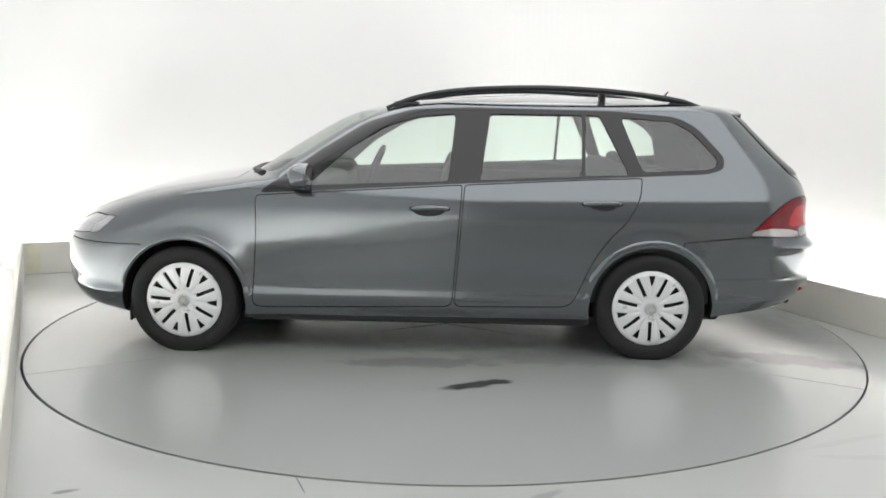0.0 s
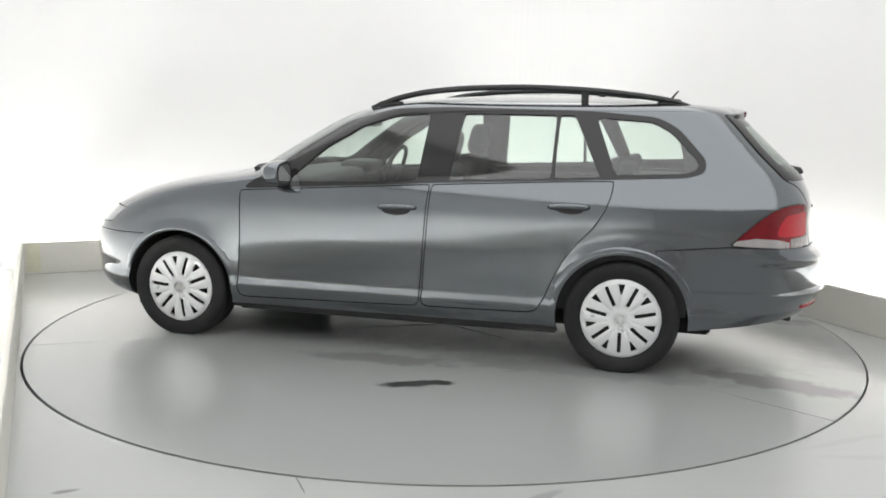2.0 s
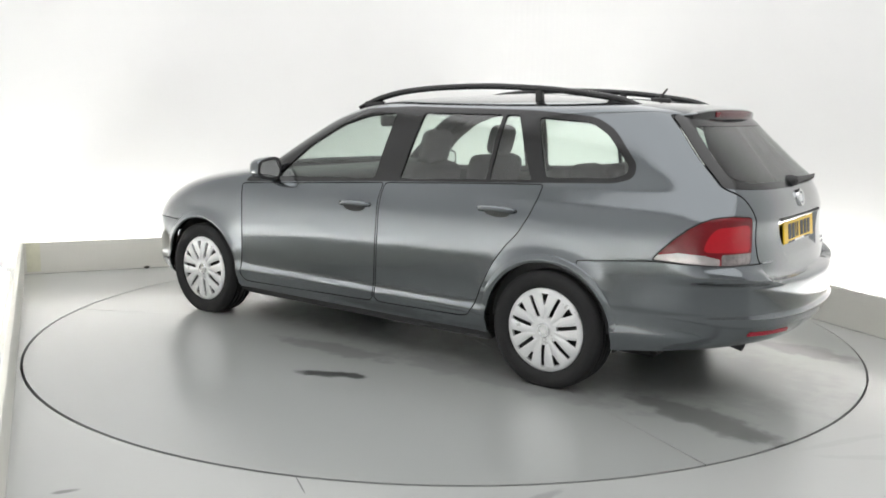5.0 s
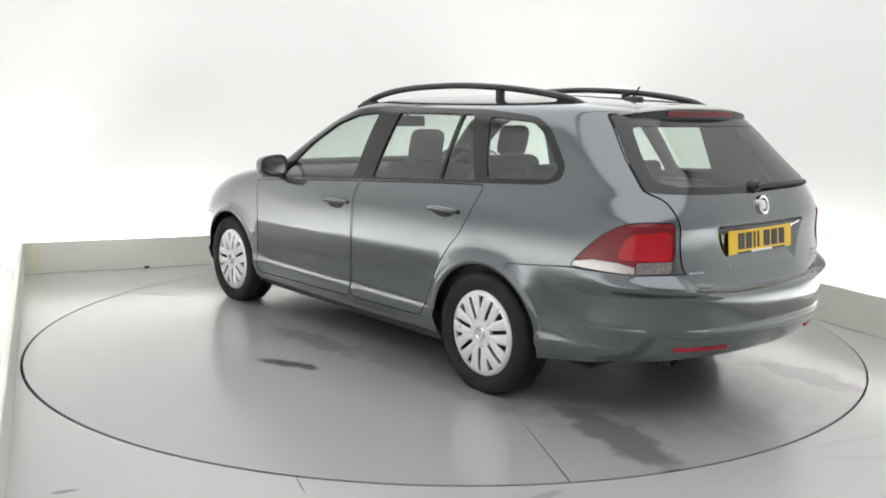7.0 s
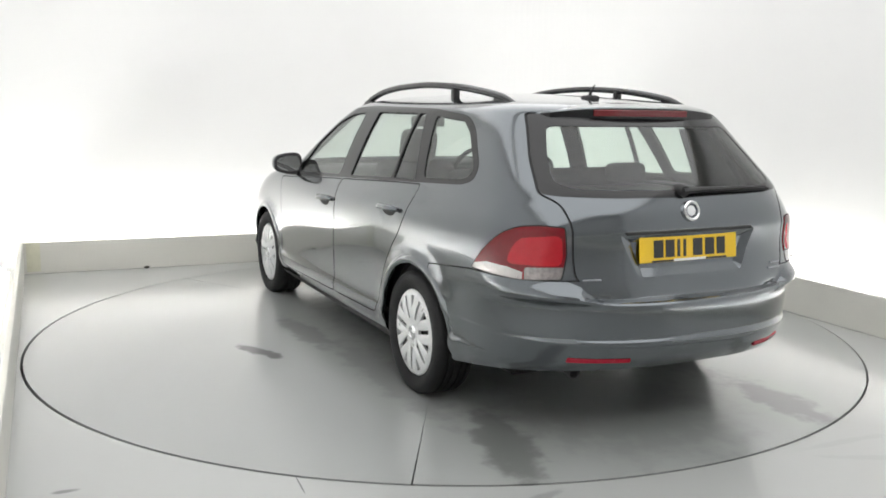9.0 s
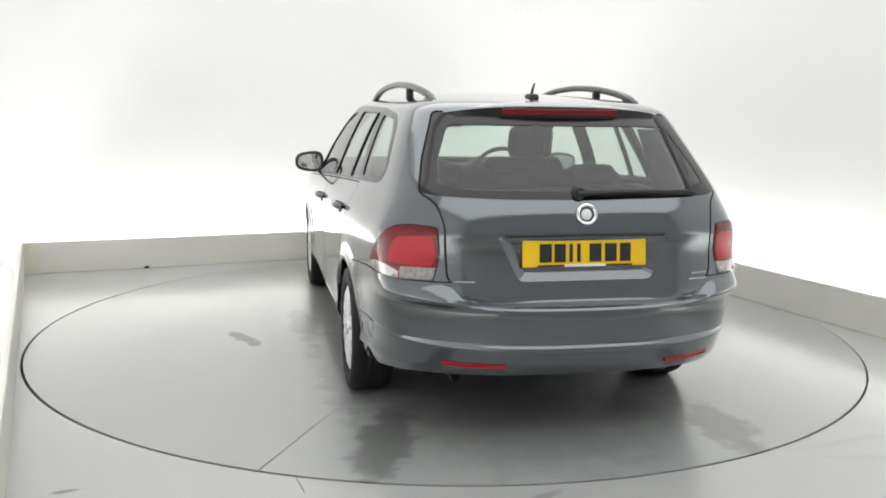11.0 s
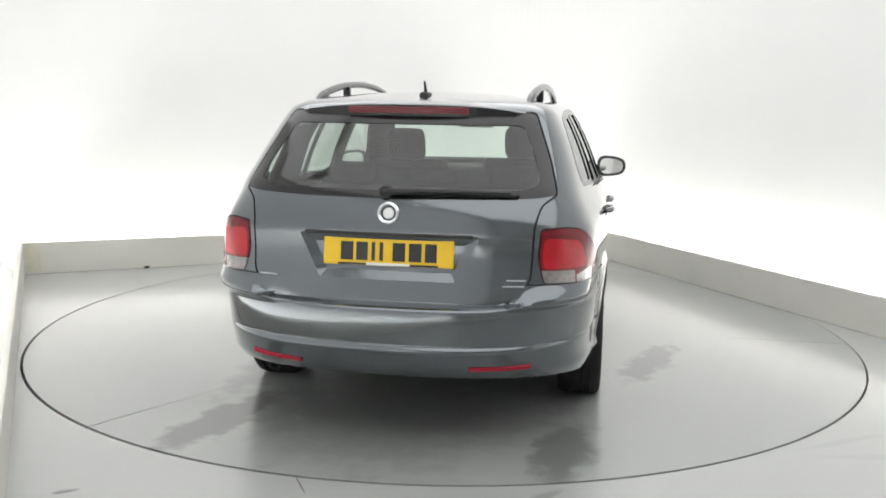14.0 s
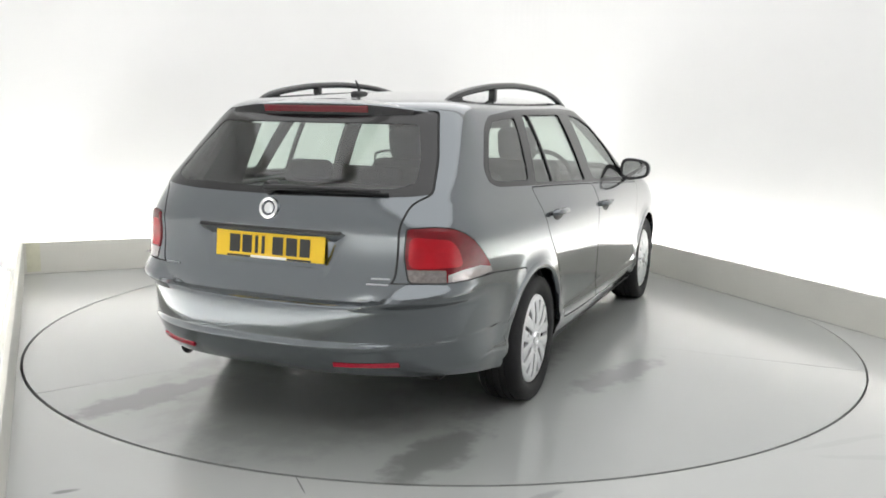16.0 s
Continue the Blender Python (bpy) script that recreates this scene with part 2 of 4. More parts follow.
def sector(a0, a1):
    """One third of the disc; the joints taper towards the hub."""
    bm = bmesh.new()
    n = 60
    top = [bm.verts.new((0.02 * math.cos((a0 + a1) / 2), 0.02 * math.sin((a0 + a1) / 2), 0))]

    def edge(ang, sign):
        out = []
        for r in (0.6, 1.2, 1.7, 2.0, RING_R):
            # the joint at 151 degrees has worn open at the rim
            wear = 0.0032 if abs(math.degrees(ang) - 151) < 1 else 0.0022
            g = 0.0003 + wear * max(0.0, (r - 1.6) / (RING_R - 1.6))
            da = sign * g / r
            out.append((r * math.cos(ang + da), r * math.sin(ang + da), 0))
        return out
    e0, e1 = edge(a0, 1), edge(a1, -1)
    pts = e0 + [(RING_R * math.cos(a0 + (a1 - a0) * i / n), RING_R * math.sin(a0 + (a1 - a0) * i / n), 0) for i in range(1, n)] + e1[::-1]
    top += [bm.verts.new(p) for p in pts]
    low = [bm.verts.new((v.co.x, v.co.y, -0.05)) for v in top]
    bm.faces.new(top)
    for i in range(len(top)):
        j = (i + 1) % len(top)
        bm.faces.new((top[j], top[i], low[i], low[j]))
    bmesh.ops.recalc_face_normals(bm, faces=bm.faces[:])
    return bm


for k in range(3):
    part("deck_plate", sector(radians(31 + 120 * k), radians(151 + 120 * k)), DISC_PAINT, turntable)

# turn of the turntable, degrees at seconds
TURN = ((0, 178.35), (0.5, 175.06), (1, 171.48), (1.5, 168.07), (2, 164.52), (2.5, 161.0), (3, 157.38), (3.5, 153.96), (4, 150.27),
        (6.5, 133.21), (7, 129.63), (7.5, 126.38), (8, 122.74), (8.5, 119.34), (9, 115.8), (11.5, 98.25), (12, 94.58), (12.5, 91.14),
        (13, 87.4), (13.5, 83.93), (14, 80.24), (14.5, 76.91), (15, 73.29), (15.5, 69.85), (16, 66.39))
CAR_AT = Matrix.Translation((0.151, -0.107, 0))

# ---- car ----
PAINT = mat("grey metallic car paint", (0.132, 0.146, 0.158), 0.17, metal=0.95, vary=0.02, scale=3, coat=1.0, detail_scale=900, rough_vary=0.03)


def curve(points):
    """Smooth interpolation (monotone cubic) through (position, value) pairs."""
    xs = np.array([p[0] for p in points], float)
    ys = np.array([p[1] for p in points], float)
    d = np.diff(ys) / np.diff(xs)
    m = np.concatenate([[d[0]], np.where(d[:-1] * d[1:] > 0, 2 * d[:-1] * d[1:] / np.where(np.abs(d[:-1] + d[1:]) < 1e-12, 1, d[:-1] + d[1:]), 0), [d[-1]]])

    def f(x):
        x = min(max(x, xs[0]), xs[-1])
        i = min(int(np.searchsorted(xs, x, side="right")) - 1, len(xs) - 2)
        h = xs[i + 1] - xs[i]
        t = (x - xs[i]) / h
        return float(ys[i] * (1 + 2 * t) * (1 - t) ** 2 + m[i] * h * t * (1 - t) ** 2 + ys[i + 1] * t * t * (3 - 2 * t) + m[i + 1] * h * t * t * (t - 1))
    return f


REAR = curve(((0.19, -2.06), (0.23, -2.15), (0.27, -2.222), (0.30, -2.262), (0.34, -2.306), (0.38, -2.336), (0.42, -2.355), (0.437, -2.362), (0.445, -2.359), (0.456, -2.350), (0.50, -2.351), (0.55, -2.350), (0.585, -2.346), (0.597, -2.336), (0.604, -2.31),
              (0.612, -2.278), (0.66, -2.262), (0.74, -2.244), (0.80, -2.236), (0.85, -2.236), (0.872, -2.240), (0.90, -2.235), (0.95, -2.222), (1.0, -2.198), (1.03, -2.18), (1.10, -2.105), (1.18, -2.02),
              (1.26, -1.935), (1.33, -1.86), (1.36, -1.82), (1.385, -1.74), (1.405, -1.55), (1.42, -1.35), (1.435, -1.05), (1.445, -0.75)))
FRONT = curve(((0.19, 1.75), (0.22, 1.96), (0.27, 2.08), (0.35, 2.138), (0.45, 2.155), (0.55, 2.145), (0.62, 2.11), (0.68, 2.055), (0.72, 2.005), (0.76, 1.93), (0.80, 1.835),
               (0.84, 1.72), (0.88, 1.57), (0.92, 1.365), (0.95, 1.18), (0.976, 1.015), (1.05, 0.885), (1.185, 0.668), (1.296, 0.468), (1.36, 0.275), (1.385, 0.145), (1.405, -0.03), (1.42, -0.22), (1.435, -0.46), (1.445, -0.65)))
HALF = curve(((0.19, 0.815), (0.24, 0.845), (0.30, 0.866), (0.335, 0.874), (0.36, 0.866), (0.50, 0.872), (0.65, 0.878), (0.76, 0.878), (0.82, 0.8755), (0.86, 0.869), (0.90, 0.855), (0.94, 0.834), (0.97, 0.818), (1.0, 0.803), (1.10, 0.765),
              (1.20, 0.722), (1.30, 0.672), (1.35, 0.64), (1.37, 0.61), (1.39, 0.56), (1.405, 0.49), (1.42, 0.39), (1.435, 0.22), (1.445, 0.06)))
L_REAR = curve(((0.19, 0.52), (0.4, 0.60), (0.59, 0.60), (0.64, 0.5), (0.93, 0.48), (1.03, 0.46), (1.15, 0.44), (1.3, 0.40), (1.385, 0.36), (1.445, 0.2)))
L_FRONT = curve(((0.19, 0.4), (0.4, 0.65), (0.62, 0.62), (0.80, 0.60), (0.95, 0.50), (1.0, 0.40), (1.3, 0.42), (1.445, 0.2)))
N_REAR = curve(((0.19, 2.5), (0.58, 2.7), (0.64, 3.7), (0.90, 3.7), (1.03, 3.6), (1.2, 3.6), (1.3, 3.7), (1.385, 3.6), (1.445, 2.5)))
N_FRONT = curve(((0.19, 2.3), (0.7, 2.3), (0.9, 2.7), (1.0, 2.2), (1.445, 2.2)))


def taper(x, z):
    a = 0.086 + 0.008 * min(max((z - 0.85) / 0.3, 0), 1)
    return 1 - a * max(0.0, (-x - 0.2) / 1.7) ** 2 - 0.012 * max(0.0, (x - 0.3) / 1.5) ** 2


def flare(x, z):
    """Wheel arch lips and the step in the rear bumper's side."""
    y = 0.0
    for ax in (1.275, -1.289):
        r = math.hypot(x - ax, z - 0.29)
        y += 0.014 * math.exp(-((r - 0.352) / 0.04) ** 2)
    k = min(max((-1.55 - x) / 0.15, 0), 1)
    if z < 0.46:
        y -= 0.006 * k * min(max((0.46 - z) / 0.014, 0), 1)
    return y


TAIL_EDGE = curve(((0.55, 0.36), (0.606, 0.42), (0.62, 0.485), (0.655, 0.525), (0.705, 0.56)))


def horn(y, z):
    """Beside the tailgate the bumper's corner slopes up to the lamps without a ledge."""
    if not 0.585 < z < 0.70:
        return 0.0
    k = min(max((abs(y) - TAIL_EDGE(z)) / 0.07, 0), 1)
    t = (z - 0.585) / 0.115
    ramp = REAR(0.585) + (REAR(0.70) - REAR(0.585)) * t * t * (3 - 2 * t)
    return min(0.0, ramp - REAR(z)) * k * k * (3 - 2 * k)


def side_y(x, z):
    """Half width of the body at a station and height."""
    w, xr, xf, lr, lf = HALF(z), REAR(z), FRONT(z), L_REAR(z), L_FRONT(z)
    y = w
    if x < xr + lr:
        n = N_REAR(z)
        q = min(max((xr + lr - x) / lr, 0), 1)
        y = w * (1 - q ** n) ** (1 / n)
    elif x > xf - lf:
        n = N_FRONT(z)
        q = min(max((x - xf + lf) / lf, 0), 1)
        y = w * (1 - q ** n) ** (1 / n)
    y *= taper(x, z)
    return y + flare(x, z)


def rear_x(y, z):
    """Rear surface at a half width and height."""
    w, n = HALF(z), N_REAR(z)
    x = REAR(z)
    for _ in range(4):
        q = min(abs(y) / (w * taper(x, z)), 1)
        x = REAR(z) + L_REAR(z) * (1 - (1 - q ** n) ** (1 / n))
    return x


LEVELS = np.unique(np.round(np.concatenate([np.arange(0.19, 0.62, 0.02), np.arange(0.43, 0.47, 0.005), np.arange(0.575, 0.62, 0.006), np.arange(0.62, 0.67, 0.02), np.arange(0.67, 0.70, 0.006), np.arange(0.70, 0.88, 0.02), np.arange(0.88, 0.90, 0.005), np.arange(0.90, 1.0, 0.01), np.arange(1.0, 1.34, 0.025), np.arange(1.34, 1.446, 0.007)]), 4))


def body_loft():
    bm = bmesh.new()
    rings = []
    for z in LEVELS:
        xr, xf, lr, lf = REAR(z), FRONT(z), L_REAR(z), L_FRONT(z)
        if lr + lf > (xf - xr) * 0.9:
            k = (xf - xr) * 0.9 / (lr + lf)
            lr, lf = lr * k, lf * k
        nr, nf = N_REAR(z), N_FRONT(z)
        half = []
        for i in range(36):
            u = 0.86 * i / 36
            half.append((xr + lr * (1 - (1 - u ** nr) ** (1 / nr)), u))
        p0 = math.asin(0.86 ** (nr / 2))
        for i in range(21):
            p = p0 + (math.pi / 2 - p0) * i / 20
            half.append((xr + lr * (1 - max(0.0, math.cos(p)) ** (2 / nr)), math.sin(p) ** (2 / nr)))
        for i in range(1, 52):
            half.append((xr + lr + (xf - lf - xr - lr) * i / 52, 1.0))
        for i in range(25):
            p = (1 - i / 24) * math.pi / 2
            half.append((xf - lf * (1 - math.cos(p) ** (2 / nf)), math.sin(p) ** (2 / nf)))
        ring = []
        for x, u in half:
            y = HALF(z) * u * taper(x, z)
            if u > 0.6:
                y += flare(x, z) * min(1.0, (u - 0.6) / 0.2)
            if u < 0.9999 and x < -1.5:
                x += horn(y, z) * min(1.0, (1 - u) / 0.02)
            ring.append((x, y if u > 1e-6 else 0.0, z))
        loop = [bm.verts.new(p) for p in ring] + [bm.verts.new((p[0], -p[1], p[2])) for p in ring[-2:0:-1]]
        rings.append(loop)
    n = len(rings[0])
    for a, b in zip(rings, rings[1:]):
        for i in range(n):
            j = (i + 1) % n
            bm.faces.new((a[j], a[i], b[i], b[j]))
    bm.faces.new(rings[-1][::-1])
    bmesh.ops.recalc_face_normals(bm, faces=bm.faces[:])
    return bm


BLACK_TRIM = mat("satin black trim", (0.012, 0.012, 0.013), 0.14, vary=0.1, rough_vary=0.04)
BLACK_PLASTIC = mat("black grained plastic", (0.018, 0.018, 0.019), 0.55, vary=0.15, bump=0.1, bump_scale=300)
RUBBER = mat("tyre rubber", (0.007, 0.007, 0.008), 0.75, vary=0.2, scale=9, bump=0.15, bump_scale=120)
COVER_SILVER = mat("silver wheel cover paint", (0.72, 0.73, 0.74), 0.32, metal=0.3, vary=0.04, scale=12)
RIM_BLACK = mat("black steel rim", (0.02, 0.02, 0.021), 0.5)
CHROME = mat("chrome", (0.75, 0.76, 0.77), 0.12, metal=1.0, vary=0.03, rough_vary=0.04)
UNDER = mat("underbody coating", (0.012, 0.012, 0.012), 0.8, vary=0.2)
CLOTH = mat("dark grey seat cloth", (0.035, 0.037, 0.038), 0.9, vary=0.15, scale=20)
CABIN = mat("dark cabin plastic", (0.03, 0.031, 0.032), 0.6, vary=0.1, bump=0.08, bump_scale=300)
LINING = mat("pale grey roof lining", (0.42, 0.42, 0.40), 0.9, vary=0.05)
BRAKE_LENS = mat("bright red lens", (0.40, 0.005, 0.014), 0.12, vary=0.05, scale=50, coat=0.0, rough_vary=0.04)
RED_LENS = mat("red lamp lens", (0.15, 0.003, 0.008), 0.15, vary=0.15, scale=40, coat=0.0, rough_vary=0.04)
CLEAR_LENS = mat("clear lower lens", (0.40, 0.37, 0.37), 0.12, metal=0.3, vary=0.08, scale=30, coat=1.0, rough_vary=0.05)
REVERSE_LENS = mat("clear reversing lens", (0.26, 0.23, 0.23), 0.1, metal=0.5, vary=0.3, scale=45, coat=1.0)
DARK_RED = mat("dark red lens", (0.12, 0.004, 0.008), 0.22, vary=0.1)
REFLECTOR_RED = mat("red reflector", (0.33, 0.006, 0.022), 0.2, vary=0.1, scale=60)
LAMP_SILVER = mat("headlamp reflector behind clear lens", (0.40, 0.41, 0.42), 0.15, metal=0.6, vary=0.25, scale=25, coat=1.0)
PLATE_YELLOW = mat("yellow plate", (0.80, 0.52, 0.012), 0.35, vary=0.03)
PLATE_INK = mat("black plate ink", (0.015, 0.015, 0.015), 0.4)
WHITE_INK = mat("white print", (0.75, 0.75, 0.73), 0.5)
GLASS = glass_mat("green tinted side glass", (0.85, 0.93, 0.88), gloss=0.12)
GLASS_REAR = glass_mat("tinted rear glass", (0.76, 0.84, 0.79), gloss=0.075)

car = new("estate_car")
tagged(car, "dark grey metallic estate car with silver wheel covers and roof rails", "car")

# ---- body panels, cut out of one lofted surface ----
skin = body_loft()
TAG = skin.faces.layers.int.new("panel")
AX, AY, AZ = Vector((1, 0, 0)), Vector((0, 1, 0)), Vector((0, 0, 1))


def fillet(poly, r=0.03, seg=4):
    """Round the corners of a polygon."""
    out = []
    n = len(poly)
    for i in range(n):
        p, a, b = Vector(poly[i]), Vector(poly[i - 1]), Vector(poly[(i + 1) % n])
        u, v = a - p, b - p
        k = min(r, u.length * 0.45, v.length * 0.45)
        s, e = p + u.normalized() * k, p + v.normalized() * k
        for j in range(seg + 1):
            t = j / seg
            out.append(tuple(s * (1 - t) ** 2 + p * 2 * t * (1 - t) + e * t * t))
    return out


def shrink(poly, d):
    """The polygon moved inwards by d."""
    n = len(poly)
    area = sum(poly[i][0] * poly[(i + 1) % n][1] - poly[(i + 1) % n][0] * poly[i][1] for i in range(n))
    sg = 1 if area > 0 else -1
    out = []
    for i in range(n):
        p, a, b = Vector(poly[i]), Vector(poly[i - 1]), Vector(poly[(i + 1) % n])
        e = ((p - a).normalized() + (b - p).normalized())
        e = e.normalized() if e.length > 1e-9 else (b - p).normalized()
        out.append((p.x - sg * e.y * d, p.y + sg * e.x * d))
    return out


def inside(poly, x, y):
    r = False
    n = len(poly)
    for i in range(n):
        x0, y0 = poly[i]
        x1, y1 = poly[(i + 1) % n]
        if (y0 > y) != (y1 > y) and x < (x1 - x0) * (y - y0) / (y1 - y0) + x0:
            r = not r
    return r


def carve(poly, a, b, keep, tag, sources=(0,)):
    """Cut the outline into the skin, seen along a x b, and tag the faces in it."""
    lo = (min(p[0] for p in poly) - 0.06, min(p[1] for p in poly) - 0.06)
    hi = (max(p[0] for p in poly) + 0.06, max(p[1] for p in poly) + 0.06)

    def near(f):
        if f[TAG] not in sources:
            return False
        c = f.calc_center_median()
        return keep(c) and lo[0] < c.dot(a) < hi[0] and lo[1] < c.dot(b) < hi[1]
    faces = {f for f in skin.faces if near(f)}
    n = len(poly)
    for i in range(n):
        p, q = poly[i], poly[(i + 1) % n]
        ex, ey = q[0] - p[0], q[1] - p[1]
        ln = math.hypot(ex, ey)
        if ln < 1e-6:
            continue
        no = a * (-ey / ln) + b * (ex / ln)
        co = a * p[0] + b * p[1]
        x0, x1, y0, y1 = min(p[0], q[0]) - 1e-4, max(p[0], q[0]) + 1e-4, min(p[1], q[1]) - 1e-4, max(p[1], q[1]) + 1e-4
        pick = []
        for f in faces:
            us = [v.co.dot(a) for v in f.verts]
            vs = [v.co.dot(b) for v in f.verts]
            if max(us) > x0 and min(us) < x1 and max(vs) > y0 and min(vs) < y1:
                pick.append(f)
        if not pick:
            continue
        geom = set(pick)
        for f in pick:
            geom.update(f.edges)
            geom.update(f.verts)
        r = bmesh.ops.bisect_plane(skin, geom=list(geom), dist=1e-6, plane_co=co, plane_no=no)
        faces = {f for f in faces if f.is_valid}
        faces.update(g for g in r["geom"] if isinstance(g, bmesh.types.BMFace))
    for f in faces:
        c = f.calc_center_median()
        if inside(poly, c.dot(a), c.dot(b)):
            f[TAG] = tag


GAP = 99
panels = {}


def panel(key, poly, a, b, keep, sources=(0,), gap=0.0028):
    tag = len(panels) + 1
    panels[key] = tag
    if gap:
        carve(poly, a, b, keep, GAP, sources)
        carve(shrink(poly, gap * 2), a, b, keep, tag, (GAP,))
    else:
        carve(poly, a, b, keep, tag, sources)
    return tag


def circle(cx, cz, r, n=40):
    return [(cx + r * math.cos(2 * math.pi * i / n), cz + r * math.sin(2 * math.pi * i / n)) for i in range(n)]


panels["offcut"] = 90
carve([(-1.45, 0.225), (-1.62, 0.238), (-2.00, 0.285), (-2.45, 0.335), (-2.45, 0.1), (-1.45, 0.1)], AX, AZ, lambda c: c.x < -1.35, 90)
DLO = fillet([(0.86, 0.888), (0.545, 1.112), (0.285, 1.276), (0.03, 1.346), (-0.28, 1.362), (-1.07, 1.352), (-1.42, 1.325), (-1.53, 1.27), (-1.675, 1.11), (-1.67, 1.05), (-1.59, 1.022), (-1.20, 1.002), (-0.25, 0.955), (0.5, 0.908)], 0.05, 3)
G_FRONT = fillet([(0.60, 0.932), (0.38, 1.128), (0.18, 1.252), (0.0, 1.308), (-0.205, 1.326), (-0.170, 0.966)], 0.025, 3)
G_REAR = fillet([(-0.345, 0.974), (-0.395, 1.328), (-0.898, 1.328), (-0.893, 1.000)], 0.02, 3)
G_VENT = fillet([(-0.912, 1.002), (-0.917, 1.328), (-0.995, 1.326), (-1.150, 1.012)], 0.015, 3)
G_QUARTER = fillet([(-1.225, 1.028), (-1.110, 1.318), (-1.40, 1.300), (-1.50, 1.245), (-1.638, 1.10), (-1.630, 1.062), (-1.575, 1.044)], 0.03, 3)
DOOR_F = [(0.868, 0.880), (0.872, 0.62), (0.897, 0.30), (0.885, 0.262), (0.84, 0.255), (-0.17, 0.278), (-0.203, 0.30), (-0.225, 0.60), (-0.250, 0.950), (0.5, 0.903)]
DOOR_R = [(-0.258, 0.950), (-0.233, 0.60), (-0.211, 0.30), (-0.24, 0.280), (-0.80, 0.288), (-0.845, 0.30), (-0.89, 0.37), (-0.93, 0.47), (-0.985, 0.58), (-1.06, 0.68), (-1.13, 0.75), (-1.19, 0.845), (-1.215, 0.92), (-1.225, 0.998), (-0.90, 0.985)]
for side in (1, -1):
    s = "l" if side > 0 else "r"

    def on_side(c, side=side):
        return c.y * side > 0.3

    for nm, ax in (("arch_f", 1.275), ("arch_r", -1.289)):
        panel(nm + s, circle(ax, 0.286, 0.342), AX, AZ, lambda c, side=side: c.y * side > 0.3 and c.z < 0.8, gap=0)
    panel("surround" + s, DLO, AX, AZ, on_side, gap=0)
    dl = (panels["surround" + s],)
    for nm, poly in (("glass_f", G_FRONT), ("glass_r", G_REAR), ("glass_v", G_VENT), ("glass_q", G_QUARTER)):
        panel(nm + s, poly, AX, AZ, on_side, dl, gap=0)
    panel("door_f" + s, fillet(DOOR_F, 0.02, 2), AX, AZ, lambda c, side=side: c.y * side > 0.5)
    panel("door_r" + s, fillet(DOOR_R, 0.02, 2), AX, AZ, lambda c, side=side: c.y * side > 0.5)
    oa = Vector((-1, -side, 0)).normalized()
    lamp = [(0.703, 0.692), (0.735, 0.742), (0.78, 0.796), (0.83, 0.843), (0.88, 0.876), (0.94, 0.898), (1.02, 0.906), (1.126, 0.900), (1.134, 0.79), (1.122, 0.688), (0.95, 0.682)]
    panel("lamp" + s, fillet(lamp, 0.018, 2), oa, AZ, lambda c, side=side: c.x < -1.6 and c.y * side > 0.4)
    panel("lamp_clear" + s, [(0.66, 0.65), (0.66, 0.705), (0.80, 0.737), (0.90, 0.731), (0.965, 0.716), (0.965, 0.65)], oa, AZ, lambda c, side=side: c.x < -1.6 and c.y * side > 0.4, (panels["lamp" + s],), gap=0)
    panel("lamp_reverse" + s, fillet([(0.972, 0.65), (0.972, 0.736), (1.2, 0.744), (1.2, 0.65)], 0.01, 2), oa, AZ, lambda c, side=side: c.x < -1.6 and c.y * side > 0.4, (panels["lamp" + s],), gap=0)
    panel("lamp_brake" + s, fillet([(0.89, 0.745), (0.915, 0.815), (0.95, 0.852), (1.112, 0.868), (1.118, 0.745)], 0.03, 3), oa, AZ, lambda c, side=side: c.x < -1.6 and c.y * side > 0.4, (panels["lamp" + s],), gap=0)
    fa = Vector((1, -side, 0)).normalized()
    panel("headlamp" + s, fillet([(0.60, 0.742), (0.68, 0.648), (1.08, 0.610), (1.10, 0.675), (0.85, 0.742)], 0.02, 2), fa, AZ, lambda c, side=side: c.x > 1.4 and c.y * side > 0.3)

for side, s in ((1, "l"), (-1, "r")):
    panel("sill" + s, [(-1.0, 0.218), (0.96, 0.212), (0.96, 0.1), (-1.0, 0.1)], AX, AZ, lambda c, side=side: c.y * side > 0.3 and -1.1 < c.x < 1.1, gap=0)
TG = [(0.42, 0.606), (0.485, 0.620), (0.525, 0.655), (0.560, 0.705), (0.568, 0.91), (0.59, 0.985), (0.648, 1.022), (0.612, 1.15), (0.535, 1.345)]
TG = TG + [(-y, z) for y, z in TG[::-1]]
behind = lambda c: c.x < -1.6
panel("tailgate", fillet(TG, 0.02, 2), AY, AZ, behind, gap=0.0040)
RG = [(0.0, 1.004), (0.35, 1.008), (0.58, 1.016), (0.665, 1.028), (0.625, 1.15), (0.545, 1.36), (-0.545, 1.36), (-0.625, 1.15), (-0.665, 1.028), (-0.58, 1.016), (-0.35, 1.008)]
panel("glass_back", fillet(RG, 0.02, 2), AY, AZ, behind, (panels["tailgate"],), gap=0)
panel("glass_clear", fillet([(0.0, 1.030), (0.50, 1.040), (0.578, 1.06), (0.548, 1.16), (0.488, 1.288), (-0.488, 1.288), (-0.548, 1.16), (-0.578, 1.06), (-0.50, 1.040)], 0.03, 3), AY, AZ, behind, (panels["glass_back"],), gap=0)
panel("recess", fillet([(0.362, 0.868), (0.275, 0.690), (-0.275, 0.690), (-0.362, 0.868)], 0.02, 3), AY, AZ, behind, (panels["tailgate"],), gap=0)
panel("rear_bumper", [(-1.45, 0.655), (-1.80, 0.690), (-2.6, 0.690), (-2.6, 0.18), (-1.45, 0.18)], AX, AZ, lambda c: c.x < -1.4)
